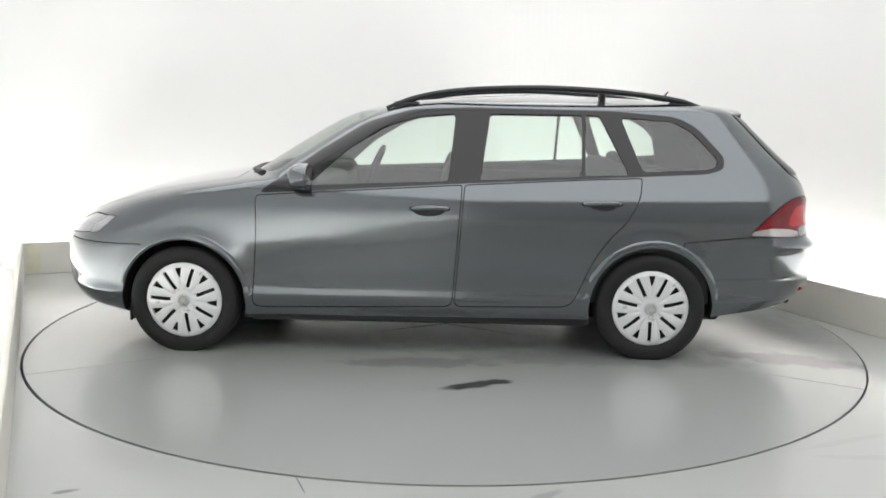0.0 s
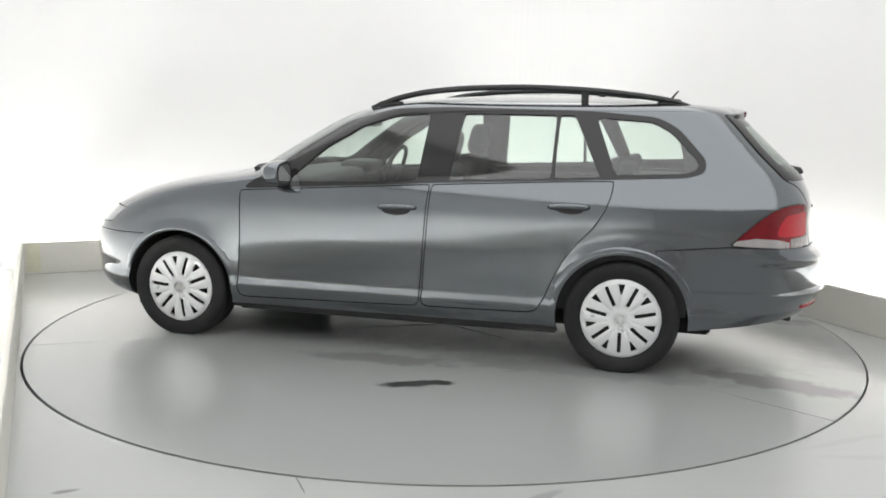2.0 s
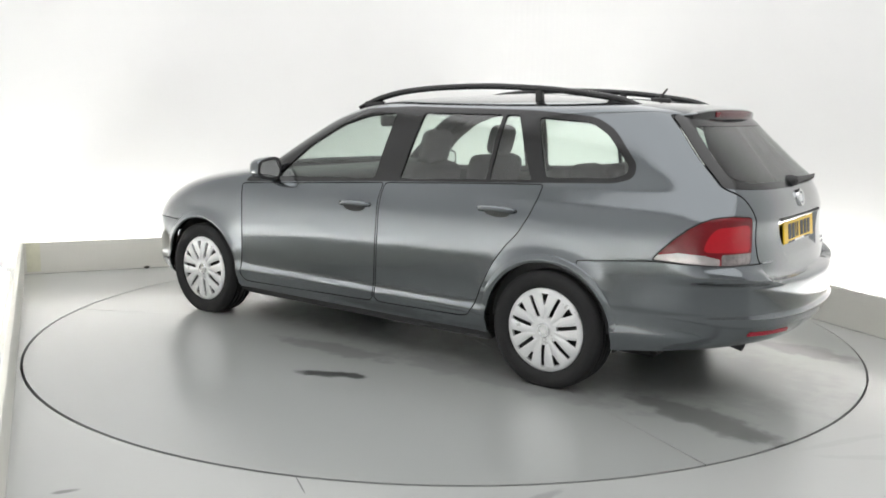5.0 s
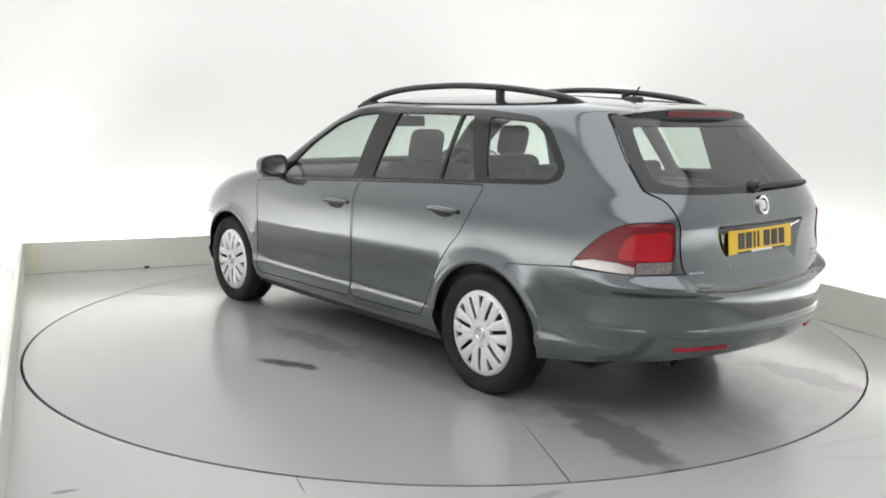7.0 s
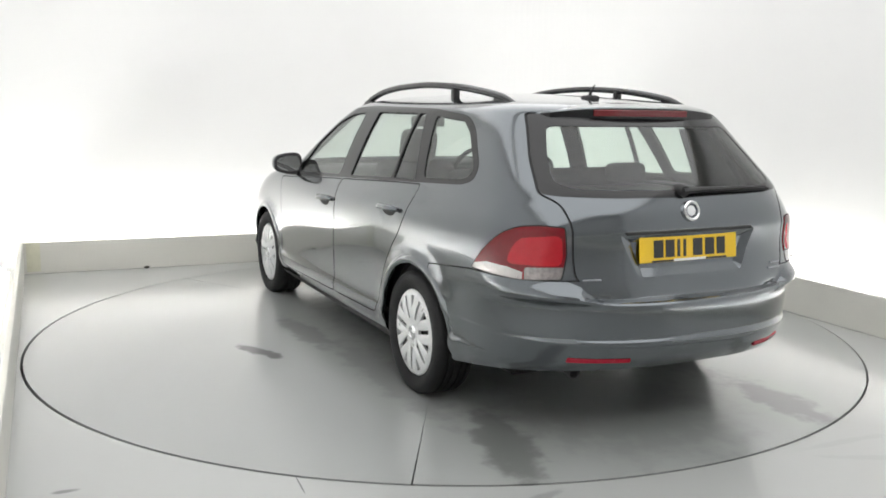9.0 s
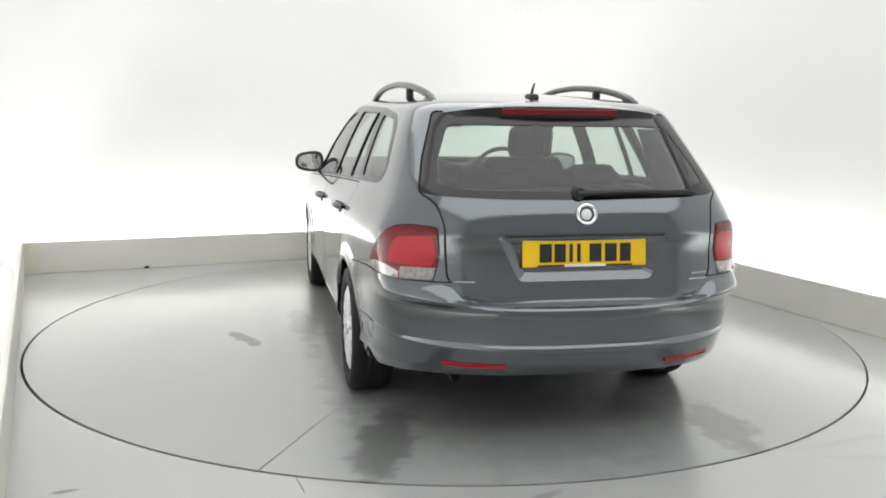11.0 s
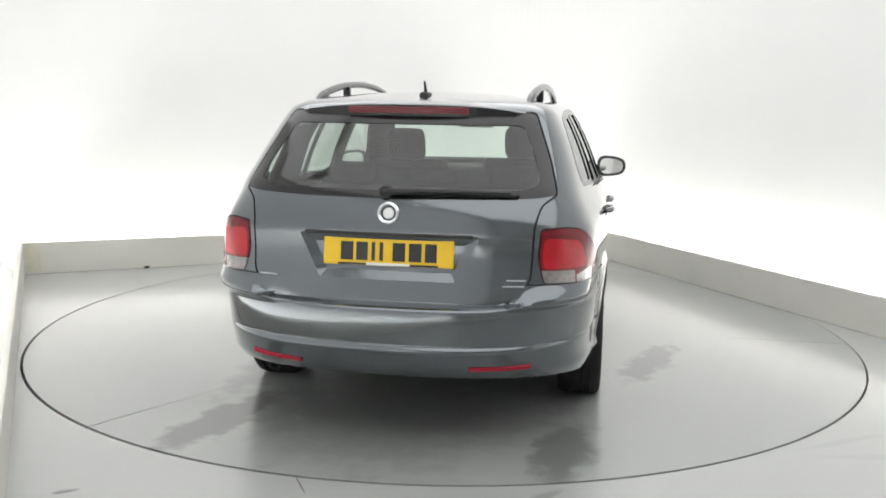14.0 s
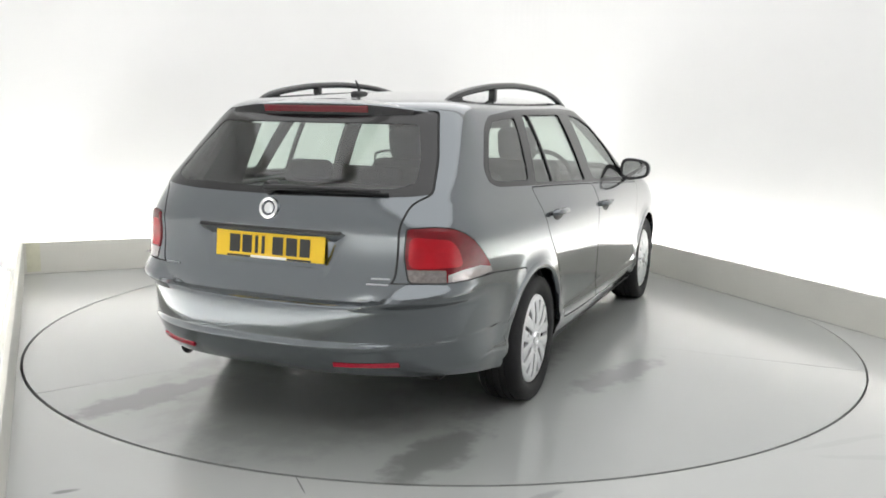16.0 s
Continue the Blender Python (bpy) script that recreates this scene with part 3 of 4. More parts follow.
ahead = lambda c: c.x > 1.3 and c.z < 0.70
panel("grille", fillet([(0.42, 0.60), (0.44, 0.655), (-0.44, 0.655), (-0.42, 0.60)], 0.02, 2), AY, AZ, ahead, gap=0)
panel("intake", fillet([(0.50, 0.27), (0.46, 0.42), (-0.46, 0.42), (-0.50, 0.27)], 0.03, 2), AY, AZ, ahead, gap=0)
panel("front_bumper", [(1.5, 0.60), (2.4, 0.60), (2.4, 0.1), (1.5, 0.1)], AX, AZ, lambda c: c.x > 1.45)
panel("bonnet", fillet([(1.01, -0.68), (1.01, 0.68), (1.6, 0.645), (1.90, 0.47), (1.99, 0.0), (1.90, -0.47), (1.6, -0.645)], 0.04, 3), AX, AY, lambda c: c.z > 0.66 and c.x > 0.95)
panel("windscreen", fillet([(0.70, 0.99), (0.52, 1.335), (-0.52, 1.335), (-0.70, 0.99)], 0.04, 3), AY, AZ, lambda c: c.x > 0.1 and c.z > 0.96, gap=0)


def lift(key, name, material, parent, label="", thick=0.012, push=0.0):
    """A panel as a mesh of its own, with thickness."""
    tag = panels[key] if key else 0
    bm = skin.copy()
    lay = bm.faces.layers.int["panel"]
    bmesh.ops.delete(bm, geom=[f for f in bm.faces if f[lay] != tag], context="FACES")
    if push:
        bm.normal_update()
        for v in bm.verts:
            v.co += v.normal * push
    ob = part(name, bm, material, parent, label, smooth=True)
    if thick:
        md = ob.modifiers.new("thickness", "SOLIDIFY")
        md.thickness, md.offset, md.use_rim = thick, -1, True
    return ob


body = lift("", "body", PAINT, car, thick=0.010)
bonnet = lift("bonnet", "bonnet", PAINT, car)
front_bumper = lift("front_bumper", "front_bumper", PAINT, car)
lift("grille", "grille", BLACK_PLASTIC, front_bumper, "black grille", push=-0.012)
lift("intake", "air_intake", BLACK_PLASTIC, front_bumper, push=-0.015)
rear_bumper = lift("rear_bumper", "rear_bumper", PAINT, car)
lift("windscreen", "windscreen", GLASS, car, "clear tinted windscreen", thick=0)
tailgate = lift("tailgate", "tailgate", PAINT, car)
lift("glass_back", "window_border", BLACK_TRIM, tailgate, "glossy black glass border", thick=0.006, push=0.002)
lift("glass_clear", "rear_window", GLASS_REAR, tailgate, "tinted rear window with faint reflections", thick=0)
doors = {}
for side, s in ((1, "l"), (-1, "r")):
    doors["f" + s] = lift("door_f" + s, "front_door", PAINT, car)
    doors["r" + s] = lift("door_r" + s, "rear_door", PAINT, car)
    lift("sill" + s, "sill_trim", BLACK_PLASTIC, car, "dark sill edge under the doors")
    lift("surround" + s, "window_surround", BLACK_TRIM, car, "black window surround with door pillars", thick=0.02, push=0.001)
    lift("glass_f" + s, "window_pane", GLASS, doors["f" + s], "green tinted pane", thick=0, push=-0.006)
    lift("glass_r" + s, "window_pane", GLASS, doors["r" + s], "green tinted pane", thick=0, push=-0.006)
    lift("glass_v" + s, "corner_pane", GLASS, doors["r" + s], "narrow tinted pane", thick=0, push=-0.006)
    lift("glass_q" + s, "load_bay_window", GLASS, car, "tinted load bay side window", thick=0, push=-0.004)
    lamp = lift("lamp" + s, "tail_lamp", RED_LENS, car, "red wraparound tail lamp", thick=0.02, push=0.004)
    lift("lamp_clear" + s, "clear_lens", CLEAR_LENS, lamp, "whitish clear lower lens", thick=0.02, push=0.004)
    lift("lamp_reverse" + s, "reversing_lens", REVERSE_LENS, lamp, "clear reversing lens", thick=0.02, push=0.003)
    lift("lamp_brake" + s, "brake_lens", BRAKE_LENS, lamp, "brighter red brake lens", thick=0.02, push=0.004)
    lift("headlamp" + s, "headlamp", LAMP_SILVER, car, "clear headlamp with silver reflector", thick=0.02)

# plate recess: a sunk tray with sloped sides
bm = skin.copy()
lay = bm.faces.layers.int["panel"]
bmesh.ops.delete(bm, geom=[f for f in bm.faces if f[lay] != panels["recess"]], context="FACES")
bm.normal_update()
bmesh.ops.inset_region(bm, faces=bm.faces[:], thickness=0.040, depth=-0.018, use_boundary=True, use_even_offset=True)
part("plate_recess", bm, PAINT, tailgate, smooth=False)

# shut-line filler behind the panel gaps
bm = skin.copy()
lay = bm.faces.layers.int["panel"]
bmesh.ops.delete(bm, geom=[f for f in bm.faces if f[lay] != GAP], context="FACES")
bm.normal_update()
for v in bm.verts:
    v.co -= v.normal * 0.009
part("door_seal", bm, BLACK_PLASTIC, car, "black rubber seals in the panel gaps", smooth=True)
skin.free()


# ---- wheels ----
def lathe(profile, n=64, closed=False):
    """Turn (radius, y) pairs round the y axis."""
    bm = bmesh.new()
    rows = []
    for r, y in profile:
        rows.append([bm.verts.new((r * math.cos(2 * math.pi * i / n), y, r * math.sin(2 * math.pi * i / n))) for i in range(n)])
    pairs = list(zip(rows, rows[1:])) + ([(rows[-1], rows[0])] if closed else [])
    for p, q in pairs:
        for i in range(n):
            j = (i + 1) % n
            bm.faces.new((p[i], p[j], q[j], q[i]))
    bmesh.ops.recalc_face_normals(bm, faces=bm.faces[:])
    return bm


def tyre_bm():
    R = 0.299
    prof = [(0.200, 0.072), (0.212, 0.092), (0.235, 0.106), (0.262, 0.109), (0.282, 0.105), (0.293, 0.095), (0.298, 0.076)]
    for g in (0.050, 0.018, -0.018, -0.050):
        prof += [(R, g + 0.006), (R - 0.009, g + 0.004), (R - 0.009, g - 0.004), (R, g - 0.006)]
    prof += [(0.297, -0.068), (0.282, -0.090), (0.235, -0.098), (0.200, -0.075)]
    bm = lathe(prof, 72)
    for v in bm.verts:
        if v.co.z < -0.2875:
            v.co.z = -0.2875
            v.co.y *= 1.02
    return bm


def cover_bm():
    """Wheel cover: seven long slots and seven short wedge slots between them, dished, thick."""
    bm = bmesh.new()
    radii = [0.036, 0.055, 0.074, 0.100, 0.128, 0.155, 0.184, 0.198, 0.207, 0.213]
    depth = {0.036: 0.100, 0.055: 0.1, 0.074: 0.101, 0.100: 0.103, 0.128: 0.104, 0.155: 0.103, 0.184: 0.100, 0.198: 0.097, 0.207: 0.092, 0.213: 0.080}
    step = math.pi / 7
    rows = []
    for r in radii:
        row = []
        for k in range(14):
            c = k * step + math.pi / 2
            if k % 2 == 0:
                hw = 0.0095 if r >= 0.07 else 0.0095 * r / 0.07
            else:
                hw = 0.003 + max(0.0, r - 0.128) * 0.27
            da = math.asin(min(hw / r, 0.9))
            nxt = c + step
            if (k + 1) % 2 == 0:
                hw2 = 0.0095 if r >= 0.07 else 0.0095 * r / 0.07
            else:
                hw2 = 0.003 + max(0.0, r - 0.128) * 0.27
            e0, e1 = c + da, nxt - math.asin(min(hw2 / r, 0.9))
            for a, dip in ((c - da, 0.0), (c + da, 0.0), (e0 + (e1 - e0) * 0.3, 0.003), (e0 + (e1 - e0) * 0.7, 0.003)):
                row.append(bm.verts.new((r * math.cos(a), depth[r] + (dip if 0.07 < r < 0.19 else 0), r * math.sin(a))))
        rows.append(row)
    n = len(rows[0])
    for i, (p, q) in enumerate(zip(rows, rows[1:])):
        r0, r1 = radii[i], radii[i + 1]
        for j in range(n):
            k, w = divmod(j, 4)
            if w == 0 and ((k % 2 == 0 and r0 >= 0.073 and r1 <= 0.185) or (k % 2 == 1 and r0 >= 0.127 and r1 <= 0.185)):
                continue
            jj = (j + 1) % n
            bm.faces.new((p[j], q[j], q[jj], p[jj]))
    bmesh.ops.recalc_face_normals(bm, faces=bm.faces[:])
    ref = max(bm.faces, key=lambda f: f.calc_area())
    if ref.normal.y < 0:
        bmesh.ops.reverse_faces(bm, faces=bm.faces[:])
    bmesh.ops.solidify(bm, geom=bm.faces[:], thickness=0.014)
    return bm


def wheel(x, y, side, spin):
    ob = new("wheel")
    ob.parent = car
    ob.matrix_basis = pose(x, y, 0.288, 0, 0, 0 if side > 0 else 180) @ pose(0, 0, 0, 0, spin, 0)
    part("tyre", TYRE.copy(), RUBBER, ob, "black worn rubber tyre", smooth=True).matrix_basis = pose(0, 0, 0, 0, -spin, 0)
    part("rim", RIM.copy(), RIM_BLACK, ob, smooth=True)
    part("wheel_cover", COVER.copy(), COVER_SILVER, ob, "silver plastic wheel cover with radial slots", smooth=False)
    part("hub_badge", BADGE.copy(), CHROME, ob, "round chrome hub badge", smooth=True)
    return ob


TYRE, COVER = tyre_bm(), cover_bm()
RIM = lathe([(0.0, 0.060), (0.12, 0.055), (0.19, 0.060), (0.203, 0.075), (0.203, -0.075), (0.15, -0.06), (0.0, -0.05)], 48)
BADGE = lathe([(0.0, 0.106), (0.014, 0.106), (0.016, 0.103), (0.022, 0.103), (0.025, 0.108), (0.032, 0.108), (0.037, 0.100), (0.037, 0.09)], 32)
for x, y, side, spin in ((1.275, 0.766, 1, 34), (-1.289, 0.745, 1, 25.7), (1.275, -0.766, -1, 33), (-1.289, -0.745, -1, 10)):
    wheel(x, y, side, spin)

# arch liners, rolled arch lips and underbody
def arch_lip(ax, side):
    """Rolled edge round a wheel opening, proud of the wing and fading into it."""
    bm = bmesh.new()
    rows = []
    a0, a1 = 4, 176
    for i in range(45):
        t = radians(a0 + (a1 - a0) * i / 44)
        fade = min(1.0, 2.2 * math.sin(math.pi * i / 44))
        row = []
        for r, out in ((0.3395, -0.016), (0.3395, 0.001), (0.342, 0.003), (0.350, 0.0042), (0.362, 0.0036), (0.373, 0.0018), (0.380, 0.0004), (0.385, -0.003)):
            x, z = ax + r * math.cos(t), 0.286 + r * math.sin(t)
            row.append(bm.verts.new((x, side * (side_y(x, max(z, 0.2)) + (out * fade - 0.004 * (1 - fade) if out > 0 else out - 0.004 * (1 - fade))), z)))
        rows.append(row)
    for p, q in zip(rows, rows[1:]):
        for k in range(len(p) - 1):
            bm.faces.new((p[k], p[k + 1], q[k + 1], q[k]))
    bmesh.ops.recalc_face_normals(bm, faces=bm.faces[:])
    if sum(f.normal.y for f in bm.faces) * side < 0:
        bmesh.ops.reverse_faces(bm, faces=bm.faces[:])
    return bm


for side in (1, -1):
    for ax in (1.275, -1.289):
        part("arch_lip", arch_lip(ax, side), PAINT, car, smooth=True)
for side in (1, -1):
    for ax in (1.275, -1.289):
        bm = bmesh.new()
        n = 28
        a, b = [], []
        for i in range(n + 1):
            t = math.pi * (-0.06 + 1.12 * i / n)
            px, pz = ax + 0.348 * math.cos(t), 0.286 + 0.348 * math.sin(t)
            a.append(bm.verts.new((px, side * (0.83 if ax > 0 else 0.80), pz)))
            b.append(bm.verts.new((px, side * 0.56, pz)))
        for i in range(n):
            bm.faces.new((a[i], a[i + 1], b[i + 1], b[i]))
        bm.faces.new(b)
        part("arch_liner", bm, UNDER, car)
und = box_bm(-1.75, 1.75, -0.56, 0.56, 0.165, 0.24, 0.02, 1)
box_bm(-0.93, 0.91, -0.79, 0.79, 0.175, 0.23, 0.012, 1, bm=und)
box_bm(-2.0, -1.75, -0.42, 0.42, 0.285, 0.36, 0.02, 1, bm=und)
part("underbody", und, UNDER, car)
for side in (1, -1):
    part("sill_strip", box_bm(-0.95, 0.91, side * 0.775 - 0.03, side * 0.775 + 0.03, 0.172, 0.208, 0.01, 2), BLACK_PLASTIC, car, "black sill edge")
    part("mud_flap", box_bm(1.60, 1.615, side * 0.70 - 0.07, side * 0.70 + 0.07, 0.145, 0.24, 0.004, 1), BLACK_PLASTIC, car)


# ---- tubes ----
def tube(points, radius, n=10, flat=1.0, cap=True):
    """Sweep a round (or flattened) section along points; radius may vary."""
    bm = bmesh.new()
    rows = []
    m = len(points)
    for i, p in enumerate(points):
        p = Vector(p)
        d = (Vector(points[min(i + 1, m - 1)]) - Vector(points[max(i - 1, 0)])).normalized()
        up = AZ if abs(d.z) < 0.9 else AX
        sx = d.cross(up).normalized()
        sz = sx.cross(d).normalized()
        r = radius[i] if isinstance(radius, (list, tuple)) else radius
        rows.append([bm.verts.new(p + sx * r * math.cos(2 * math.pi * k / n) + sz * r * flat * math.sin(2 * math.pi * k / n)) for k in range(n)])
    for p, q in zip(rows, rows[1:]):
        for k in range(n):
            bm.faces.new((p[k], p[(k + 1) % n], q[(k + 1) % n], q[k]))
    if cap:
        bm.faces.new(rows[0][::-1])
        bm.faces.new(rows[-1])
    bmesh.ops.recalc_face_normals(bm, faces=bm.faces[:])
    return bm


def smooth_path(points, n):
    xs = np.linspace(0, 1, len(points))
    f = [curve([(xs[i], p[k]) for i, p in enumerate(points)]) for k in range(3)]
    return [tuple(g(t) for g in f) for t in np.linspace(0, 1, n)]


# roof rails
for side in (1, -1):
    rail = part("roof_rail", tube(smooth_path([(0.19, side * 0.535, 1.352), (0.05, side * 0.525, 1.402), (-0.15, side * 0.52, 1.445), (-0.42, side * 0.515, 1.468), (-0.70, side * 0.51, 1.475), (-1.0, side * 0.505, 1.465), (-1.28, side * 0.497, 1.440), (-1.48, side * 0.49, 1.410), (-1.60, side * 0.485, 1.376)], 40), [0.011 + 0.009 * min(1, 8 * min(i, 39 - i) / 39) for i in range(40)], 10, 0.85),
                BLACK_TRIM, car, "satin black roof rail", smooth=True)
    part("rail_foot", box_bm(-1.045, -1.005, side * 0.502 - 0.018, side * 0.502 + 0.018, 1.36, 1.462, 0.008, 2), BLACK_TRIM, rail)
    part("rail_foot", box_bm(-1.56, -1.40, side * 0.488 - 0.016, side * 0.488 + 0.016, 1.36, 1.405, 0.012, 2), BLACK_TRIM, rail)
    part("rail_foot", box_bm(0.0, 0.15, side * 0.528 - 0.016, side * 0.528 + 0.016, 1.335, 1.39, 0.012, 2), BLACK_TRIM, rail)

# antenna
ant = part("aerial", box_bm(-1.53, -1.42, -0.022, 0.022, 1.395, 1.428, 0.014, 2), BLACK_PLASTIC, car, "short black roof aerial", smooth=True)
part("aerial_rod", tube([(-1.47, 0, 1.42), (-1.485, 0, 1.445), (-1.51, 0, 1.475)], [0.009, 0.006, 0.004], 8), BLACK_PLASTIC, ant)


# ---- spoiler ----
def spoiler_bm():
    bm = bmesh.new()
    rows = []
    n = 32
    for i in range(n + 1):
        u = -1 + 2 * i / n
        y = 0.515 * u
        drop = 0.035 * abs(u) ** 3
        tip = -1.885 + 0.075 * abs(u) ** 2.4 + 0.07 * max(0.0, (abs(u) - 0.85) / 0.15) ** 2
        root = -1.70
        rows.append([bm.verts.new(p) for p in (
            (root, y, 1.392 - 0.055 * abs(u) ** 2.4), (root - 0.09, y, 1.388 - 0.05 * abs(u) ** 2.4 - drop * 0.3), (tip + 0.012, y, 1.374 - drop), (tip, y, 1.368 - drop),
            (tip + 0.004, y, 1.322 - drop), (tip + 0.05, y, 1.294 - drop * 0.6), (root - 0.05, y, 1.315 - drop), (root, y, 1.34 - drop))])
    m = len(rows[0])
    for p, q in zip(rows, rows[1:]):
        for k in range(m):
            f = bm.faces.new((p[k], p[(k + 1) % m], q[(k + 1) % m], q[k]))
            # Black on the rear face and underside stands for their shade.
            f.material_index = 1 if k in (3, 4, 5, 6) else 0
    bm.faces.new(rows[0][::-1])
    bm.faces.new(rows[-1])
    bmesh.ops.recalc_face_normals(bm, faces=bm.faces[:])
    return bm


spoiler = part("roof_spoiler", spoiler_bm(), [PAINT, BLACK_TRIM], tailgate, "body coloured spoiler, underside and rear edge blackened for shade", smooth=False)
bm = bmesh.new()
pts = []
for i in range(15):
    u = -0.50 + 1.0 * i / 14
    tip = -1.885 + 0.075 * abs(u) ** 2.4
    pts.append([bm.verts.new((tip + a, 0.515 * u, z)) for a, z in ((0.0, 1.360), (-0.005, 1.356), (-0.002, 1.332), (0.03, 1.334))])
for p, q in zip(pts, pts[1:]):
    for k in range(4):
        bm.faces.new((p[k], p[(k + 1) % 4], q[(k + 1) % 4], q[k]))
bm.faces.new(pts[0])
bm.faces.new(pts[-1][::-1])
bmesh.ops.recalc_face_normals(bm, faces=bm.faces[:])
part("brake_light", bm, DARK_RED, tailgate, "dark red high brake light strip")

# ---- rear wiper ----
wp = [(rear_x(0.0, 1.030) - 0.02, 0.03, 1.030), (rear_x(-0.1, 1.034) - 0.028, -0.10, 1.036), (rear_x(-0.3, 1.036) - 0.026, -0.30, 1.038), (rear_x(-0.45, 1.038) - 0.022, -0.47, 1.036)]
wiper = part("rear_wiper", tube(smooth_path(wp, 14), [0.020 - 0.013 * i / 13 for i in range(14)], 8, 0.7), BLACK_PLASTIC, tailgate, "black rear wiper arm and blade", smooth=True)
part("wiper_pivot", lathe([(0.0, -0.03), (0.022, -0.028), (0.028, -0.01), (0.028, 0.03)], 20), BLACK_PLASTIC, wiper, smooth=True).matrix_basis = pose(rear_x(0, 1.03) + 0.0, 0.02, 1.03, 0, 0, -90)
part("wiper_blade", tube([(rear_x(y, 1.024) - 0.014, y, 1.024) for y in (-0.06, -0.16, -0.26, -0.36, -0.45, -0.50)], 0.006, 6), RUBBER, wiper)

# ---- number plate: plain bars for the characters ----
px = rear_x(0, 0.79) + 0.013
plate = part("number_plate", box_bm(-0.008, 0.0, -0.26, 0.26, -0.0555, 0.0555, 0.003, 1), PLATE_YELLOW, tailgate, "yellow plate with plain dark bars")
plate.matrix_basis = Matrix.Translation((px, 0.0, 0.797)) @ pose(0, 0, 0, 0, 6, 0)
for cy, wd in ((0.165, 0.05), (0.105, 0.046), (0.059, 0.014), (0.027, 0.014), (-0.043, 0.05), (-0.108, 0.05), (-0.170, 0.046)):
    part("plate_bar", box_bm(-0.0105, -0.0085, cy - wd / 2, cy + wd / 2, -0.036, 0.036), PLATE_INK, plate)
part("plate_strip", box_bm(-0.0105, -0.0085, -0.085, 0.085, -0.0545, -0.0445), WHITE_INK, plate, "white strip along the plate's lower edge")
for a, b in ((0.088, 0.20), (-0.20, -0.088)):
    part("plate_strip", box_bm(-0.0105, -0.0085, a, b, -0.0545, -0.0465), PLATE_INK, plate)
part("plate_lamp", box_bm(px - 0.018, px + 0.022, -0.335, 0.335, 0.862, 0.876, 0.003, 1), BLACK_PLASTIC, tailgate, "dark lip over the plate")

# emblem: plain chrome ring with a plain boss
ex = rear_x(0, 0.949)
emb = part("badge", lathe([(0.030, -0.004), (0.031, -0.010), (0.037, -0.013), (0.043, -0.010), (0.044, 0.004)], 40), CHROME, tailgate, "round chrome badge ring on dark ground", smooth=True)
emb.matrix_basis = pose(ex - 0.001, 0.0, 0.949, 0, 13, 0) @ pose(0, 0, 0, 0, 0, -90)
part("badge_ground", lathe([(0.0, -0.005), (0.033, -0.004), (0.034, 0.003)], 32), mat("blue-black badge", (0.09, 0.10, 0.115), 0.25), emb, smooth=True)
bm = lathe([(0.0, -0.009), (0.016, -0.0088), (0.021, -0.007), (0.022, -0.004)], 24)
part("badge_boss", bm, COVER_SILVER, emb, "plain chrome boss", smooth=True)

# model lettering that cannot be read: plain bars
LETTER_GREY = mat("dull chrome lettering", (0.34, 0.35, 0.37), 0.4, metal=0.5)
for y0, y1, z in ((0.530, 0.450, 0.690), (-0.465, -0.54, 0.704), (-0.45, -0.535, 0.682)):
    x = rear_x((y0 + y1) / 2, z) - 0.003
    o = part("lettering_bar", box_bm(-0.003, 0.003, -abs(y0 - y1) / 2, abs(y0 - y1) / 2, -0.0035, 0.0035, 0.0015, 1), LETTER_GREY, tailgate, "small dull chrome lettering bar")
    slope = (rear_x(y1, z) - rear_x(y0, z)) / (y1 - y0)
    o.matrix_basis = pose(x, (y0 + y1) / 2, z, 0, 0, -math.degrees(math.atan(slope)))

# bumper reflectors
for side in (1, -1):
    bm = bmesh.new()
    rows = []
    for i in range(11):
        y = side * (0.335 + 0.235 * i / 10)
        x = rear_x(y, 0.362)
        rows.append([bm.verts.new((x + dx, y, z)) for dx, z in ((-0.004, 0.372), (-0.009, 0.368), (-0.004, 0.353), (0.02, 0.353), (0.02, 0.372))])
    for p, q in zip(rows, rows[1:]):
        for k in range(5):
            bm.faces.new((p[k], p[(k + 1) % 5], q[(k + 1) % 5], q[k]))
    bm.faces.new(rows[0])
    bm.faces.new(rows[-1][::-1])
    bmesh.ops.recalc_face_normals(bm, faces=bm.faces[:])
    part("bumper_reflector", bm, REFLECTOR_RED, rear_bumper, "slim red bumper reflector")

# exhaust tail pipe
part("exhaust_pipe", lathe([(0.022, -0.30), (0.026, -0.30), (0.028, 0.0), (0.026, 0.003), (0.023, 0.0), (0.022, -0.10)], 24), RIM_BLACK, car, "dark steel tail pipe", smooth=True).matrix_basis = pose(-2.15, 0.50, 0.290, 0, 0, 90) @ pose(0, 0, 0, -12, 0, 0)


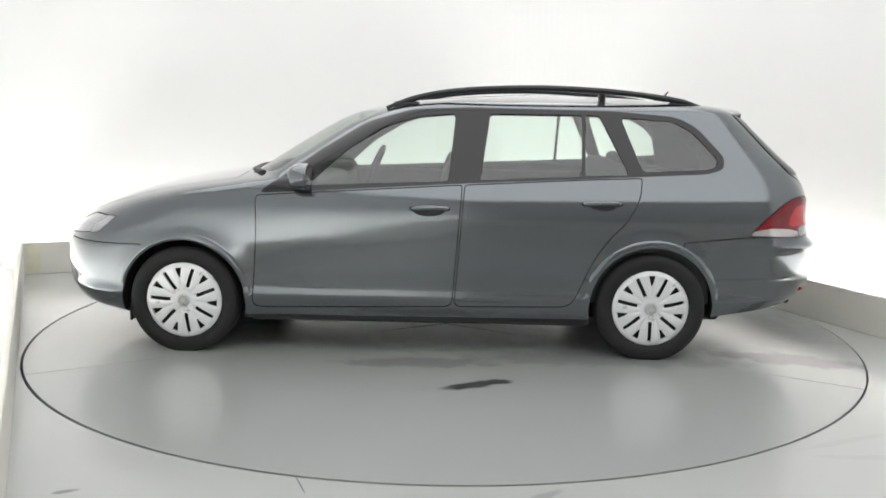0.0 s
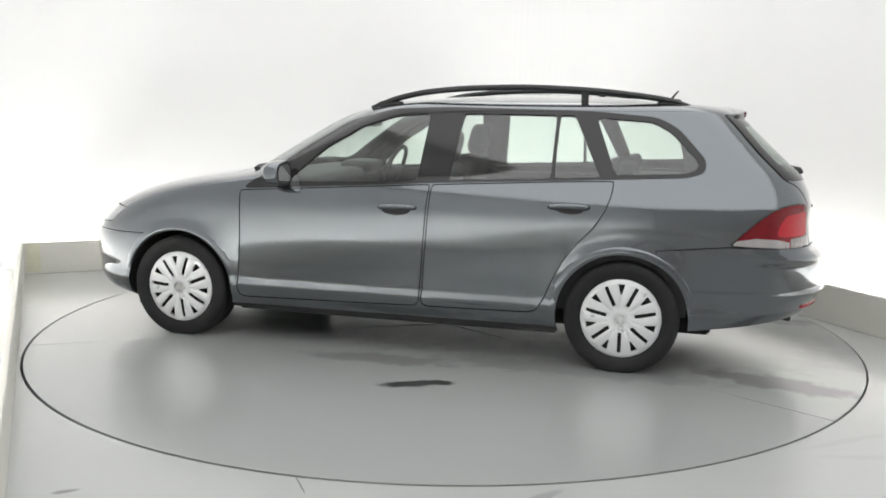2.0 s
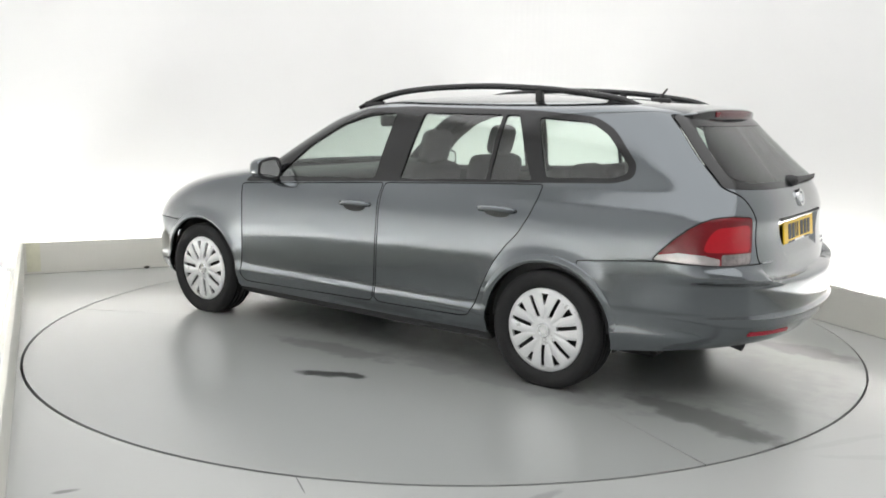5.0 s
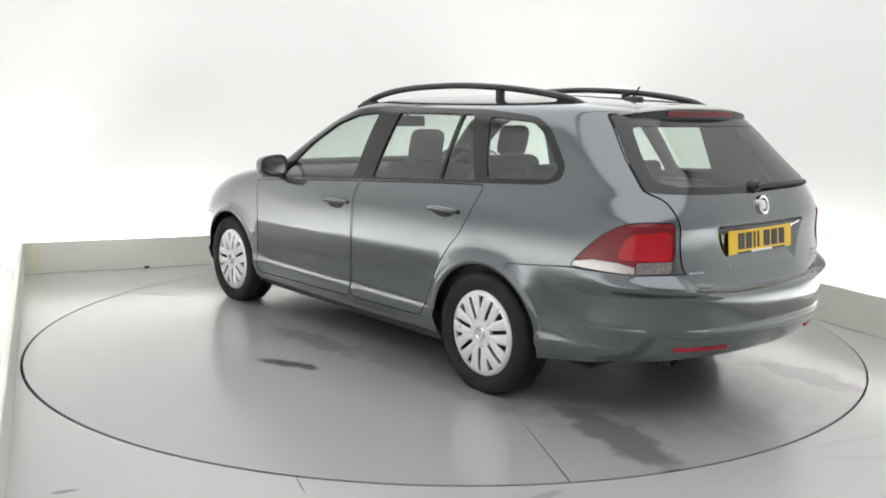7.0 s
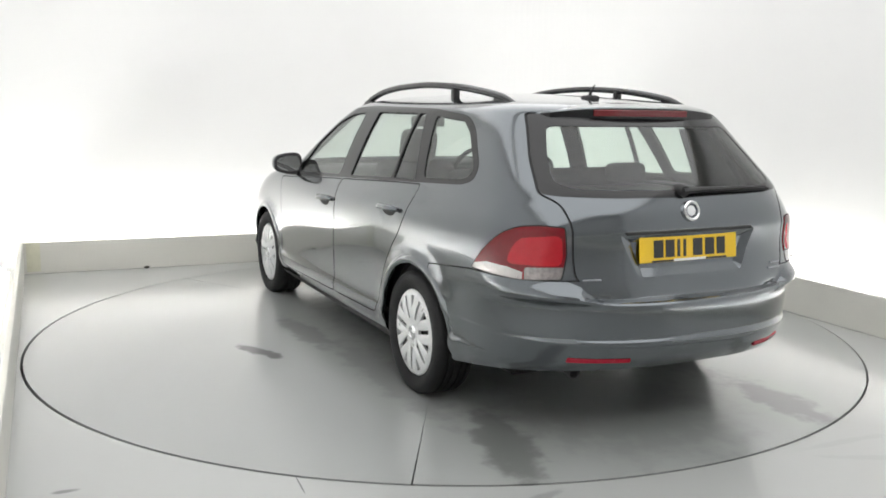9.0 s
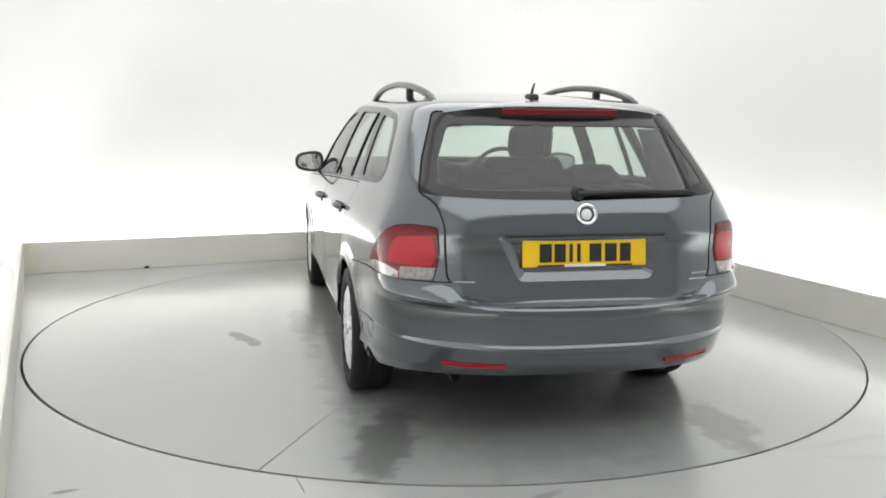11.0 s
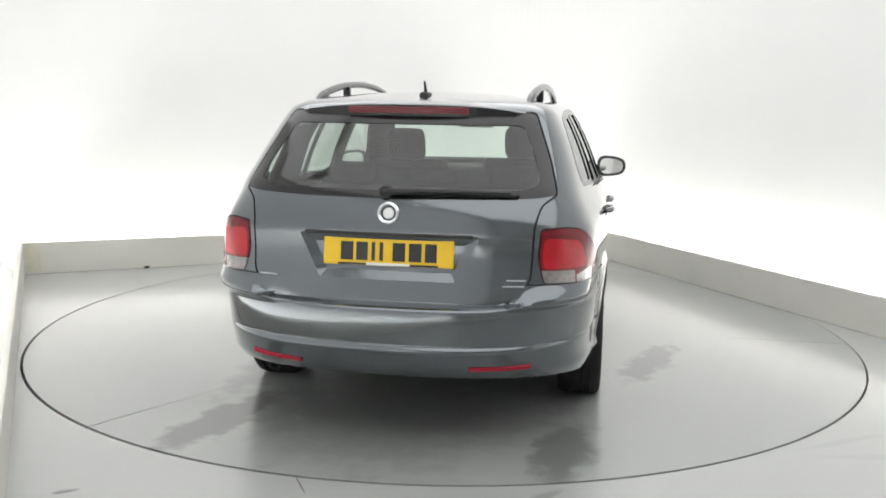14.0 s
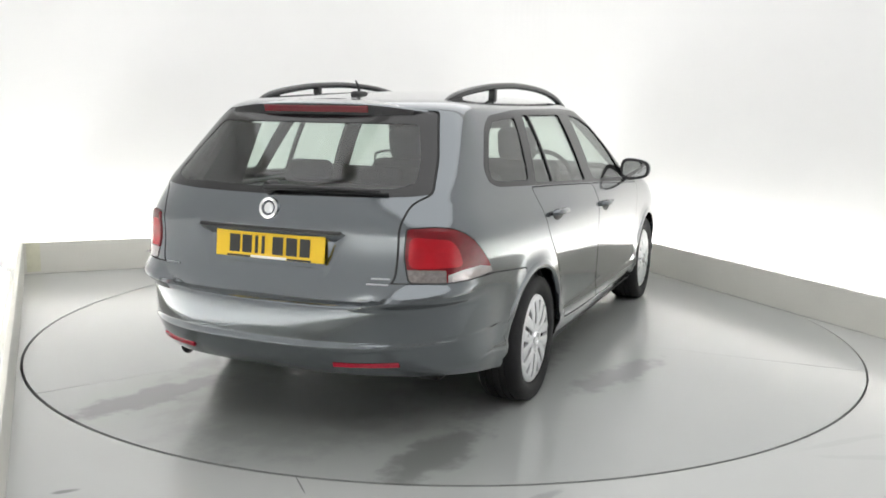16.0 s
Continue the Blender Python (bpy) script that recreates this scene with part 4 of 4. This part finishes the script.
# ---- door handles and mirrors ----
def handle(door, x, z, side):
    y = side_y(x, z) * side
    # Low black dome: shade of the body coloured recess, put into colour.
    cup = bmesh.new()
    bmesh.ops.create_uvsphere(cup, u_segments=20, v_segments=10, radius=1)
    bmesh.ops.scale(cup, vec=(0.085, 0.007, 0.030), verts=cup.verts[:])
    part("handle_shade", cup, BLACK_PLASTIC, door, "black dome standing in for the shaded handle recess", smooth=True).matrix_basis = Matrix.Translation((x + 0.005, y, z - 0.004))
    hb = tube(smooth_path([(-0.105, 0.0, 0.0), (-0.08, side * 0.024, 0.003), (-0.03, side * 0.034, 0.006), (0.03, side * 0.034, 0.005), (0.08, side * 0.022, 0.0), (0.105, 0.0, -0.002)], 16), [0.010, 0.013] + [0.0155] * 12 + [0.013, 0.010], 10, 0.95)
    part("door_handle", hb, PAINT, door, "body coloured pull handle", smooth=True).matrix_basis = Matrix.Translation((x, y - side * 0.002, z + 0.010))


for side, s in ((1, "l"), (-1, "r")):
    handle(doors["f" + s], -0.075, 0.812, side)
    handle(doors["r" + s], -1.0, 0.852, side)
    mir = bmesh.new()
    bmesh.ops.create_uvsphere(mir, u_segments=28, v_segments=16, radius=1)
    for v in mir.verts:
        c = v.co
        k = (abs(c.x) ** 3 + abs(c.y) ** 3 + abs(c.z) ** 3) ** (-1 / 3)
        c.x, c.y, c.z = c.x * k * 0.080, c.y * k * 0.096, c.z * k * 0.068
        if c.x < -0.028:
            c.x = -0.028
        c.z *= 1 - 0.18 * (c.y * side) / 0.105
    for f in mir.faces:
        if f.calc_center_median().x < -0.0275:
            f.material_index = 1
    mb = part("door_mirror", mir, [PAINT, BLACK_PLASTIC], doors["f" + s], "body coloured door mirror", smooth=True)
    mb.matrix_basis = Matrix.Translation((0.600, side * 0.908, 0.982))
    gl = bmesh.new()
    bmesh.ops.create_circle(gl, cap_ends=True, segments=28, radius=1)
    for v in gl.verts:
        c = v.co
        k = (abs(c.x) ** 3 + abs(c.y) ** 3) ** (-1 / 3)
        v.co = (-0.0295, c.x * k * 0.076, c.y * k * 0.050 * (1 - 0.18 * c.x * side))
    bmesh.ops.recalc_face_normals(gl, faces=gl.faces[:])
    part("mirror_glass", gl, mat("mirror silver", (0.85, 0.86, 0.86), 0.03, metal=1.0, vary=0.01, rough_vary=0.01), mb, "silvered mirror glass")
    part("mirror_stalk", tube([(0.66, side * 0.78, 0.928), (0.645, side * 0.84, 0.933), (0.62, side * 0.895, 0.95)], [0.034, 0.03, 0.034], 12, 0.6), BLACK_PLASTIC, doors["f" + s], "black mirror foot", smooth=True)
    part("sail_panel", box_bm(0.60, 0.80, side * 0.788 - 0.012, side * 0.788 + 0.012, 0.905, 0.945, 0.01, 2), BLACK_TRIM, doors["f" + s])

# front wiper cowl
part("wiper_cowl", tube([(rearx, y, 0.985) for rearx, y in ((0.88, 0.62), (0.97, 0.40), (1.01, 0.0), (0.97, -0.40), (0.88, -0.62))], 0.022, 8, 0.5), BLACK_PLASTIC, car, "black cowl and wipers under the windscreen", smooth=True)


# ---- cabin ----
def soft_box(x0, x1, y0, y1, z0, z1, b):
    return box_bm(x0, x1, y0, y1, z0, z1, b, 3)


cab = soft_box(-1.95, 0.95, -0.55, 0.55, 0.24, 0.32, 0.02)
part("cabin_floor", cab, CABIN, car)
for side in (1, -1):
    part("door_card", soft_box(-1.62, 0.85, side * 0.755 - 0.02, side * 0.755 + 0.02, 0.30, 0.925, 0.015), CABIN, car, "dark inner door trim")
    part("load_trim", soft_box(-1.72, -1.15, side * 0.66 - 0.04, side * 0.66 + 0.04, 0.30, 0.98, 0.02), CABIN, car)
    pillar = bmesh.new()
    inner, outer = ([pillar.verts.new((x, side * (0.64 - (z - 0.95) * 0.25 - d), z)) for x, z in ((-1.60, 0.95), (-1.95, 0.95), (-1.72, 1.27), (-1.52, 1.27))] for d in (0.04, 0.0))
    pillar.faces.new(inner)
    pillar.faces.new(outer[::-1])
    for k in range(4):
        pillar.faces.new((inner[k], outer[k], outer[(k + 1) % 4], inner[(k + 1) % 4]))
    bmesh.ops.recalc_face_normals(pillar, faces=pillar.faces[:])
    part("pillar_trim", pillar, CABIN, car, "dark inner trim of the rear pillar")
part("dashboard", soft_box(0.50, 0.98, -0.72, 0.72, 0.55, 0.955, 0.07), CABIN, car, "dark dashboard", smooth=True)
part("instrument_hood", soft_box(0.48, 0.70, -0.54, -0.22, 0.90, 0.995, 0.04), CABIN, car, smooth=True)
part("load_floor", soft_box(-2.05, -1.25, -0.55, 0.55, 0.50, 0.56, 0.02), CABIN, car)
part("load_cover", soft_box(-2.0, -1.22, -0.60, 0.60, 0.945, 0.965, 0.008), CABIN, car, "dark load cover")


def seat(name, x, y, wd, lean=14, head=True, z=0.32):
    st = new(name)
    st.parent = car
    st.matrix_basis = Matrix.Translation((x, y, z))
    part("seat_cushion", soft_box(-0.05, 0.48, -wd, wd, 0.08, 0.27, 0.05), CLOTH, st, smooth=True)
    bk = part("backrest", soft_box(-0.07, 0.07, -wd, wd, 0.0, 0.555, 0.055), CLOTH, st, "grey cloth backrest", smooth=True)
    bk.matrix_basis = pose(0.0, 0, 0.20, 0, -lean, 0)
    if head:
        h = part("headrest", soft_box(-0.05, 0.05, -0.115, 0.115, 0.555, 0.755, 0.05), CLOTH, bk, "grey cloth headrest", smooth=True)
        part("headrest_post", tube([(0, -0.06, 0.50), (0, -0.06, 0.60)], 0.007, 8), CHROME, bk)
        part("headrest_post", tube([(0, 0.06, 0.50), (0, 0.06, 0.60)], 0.007, 8), CHROME, bk)
    return st


seat("front_seat", -0.08, 0.345, 0.25, z=0.298)
seat("front_seat", -0.08, -0.37, 0.25)
bench = seat("rear_seat", -1.0, 0.0, 0.60, 18, False)
for y in (-0.40, 0.0, 0.40):
    part("headrest", soft_box(-1.30, -1.22, y - 0.12, y + 0.12, 0.985, 1.085 if y else 1.06, 0.035), CLOTH, car, "grey cloth headrest", smooth=True)
sw = bmesh.new()
rows = []
for i in range(36):
    a = 2 * math.pi * i / 36
    c = Vector((0, math.cos(a), math.sin(a)))
    rows.append([sw.verts.new(c * (0.175 + 0.015 * math.cos(2 * math.pi * k / 8)) + AX * 0.015 * math.sin(2 * math.pi * k / 8)) for k in range(8)])
for i in range(36):
    for k in range(8):
        sw.faces.new((rows[i][k], rows[i][(k + 1) % 8], rows[(i + 1) % 36][(k + 1) % 8], rows[(i + 1) % 36][k]))
box_bm(-0.01, 0.03, -0.17, 0.17, -0.03, 0.03, 0.01, 1, bm=sw)
box_bm(-0.01, 0.03, -0.03, 0.03, -0.17, 0.02, 0.01, 1, bm=sw)
part("steering_wheel", sw, CABIN, car, "black three-spoke steering wheel", smooth=True).matrix_basis = pose(0.36, -0.37, 0.93, 0, -24, 0)
mr = part("interior_mirror", soft_box(-0.02, 0.02, -0.12, 0.12, -0.035, 0.035, 0.015), CABIN, car, "dark interior mirror", smooth=True)
mr.matrix_basis = pose(0.37, 0.0, 1.265, 0, 8, 0)
part("mirror_arm", tube([(0.37, 0, 1.27), (0.40, 0, 1.315)], 0.012, 8), CABIN, car)


def motions():
    walk(turntable, [(t, pose(0, 0, 0, 0, 0, a)) for t, a in TURN])
    walk(car, [(t, pose(0, 0, 0, 0, 0, a) @ CAR_AT) for t, a in TURN])


motions()
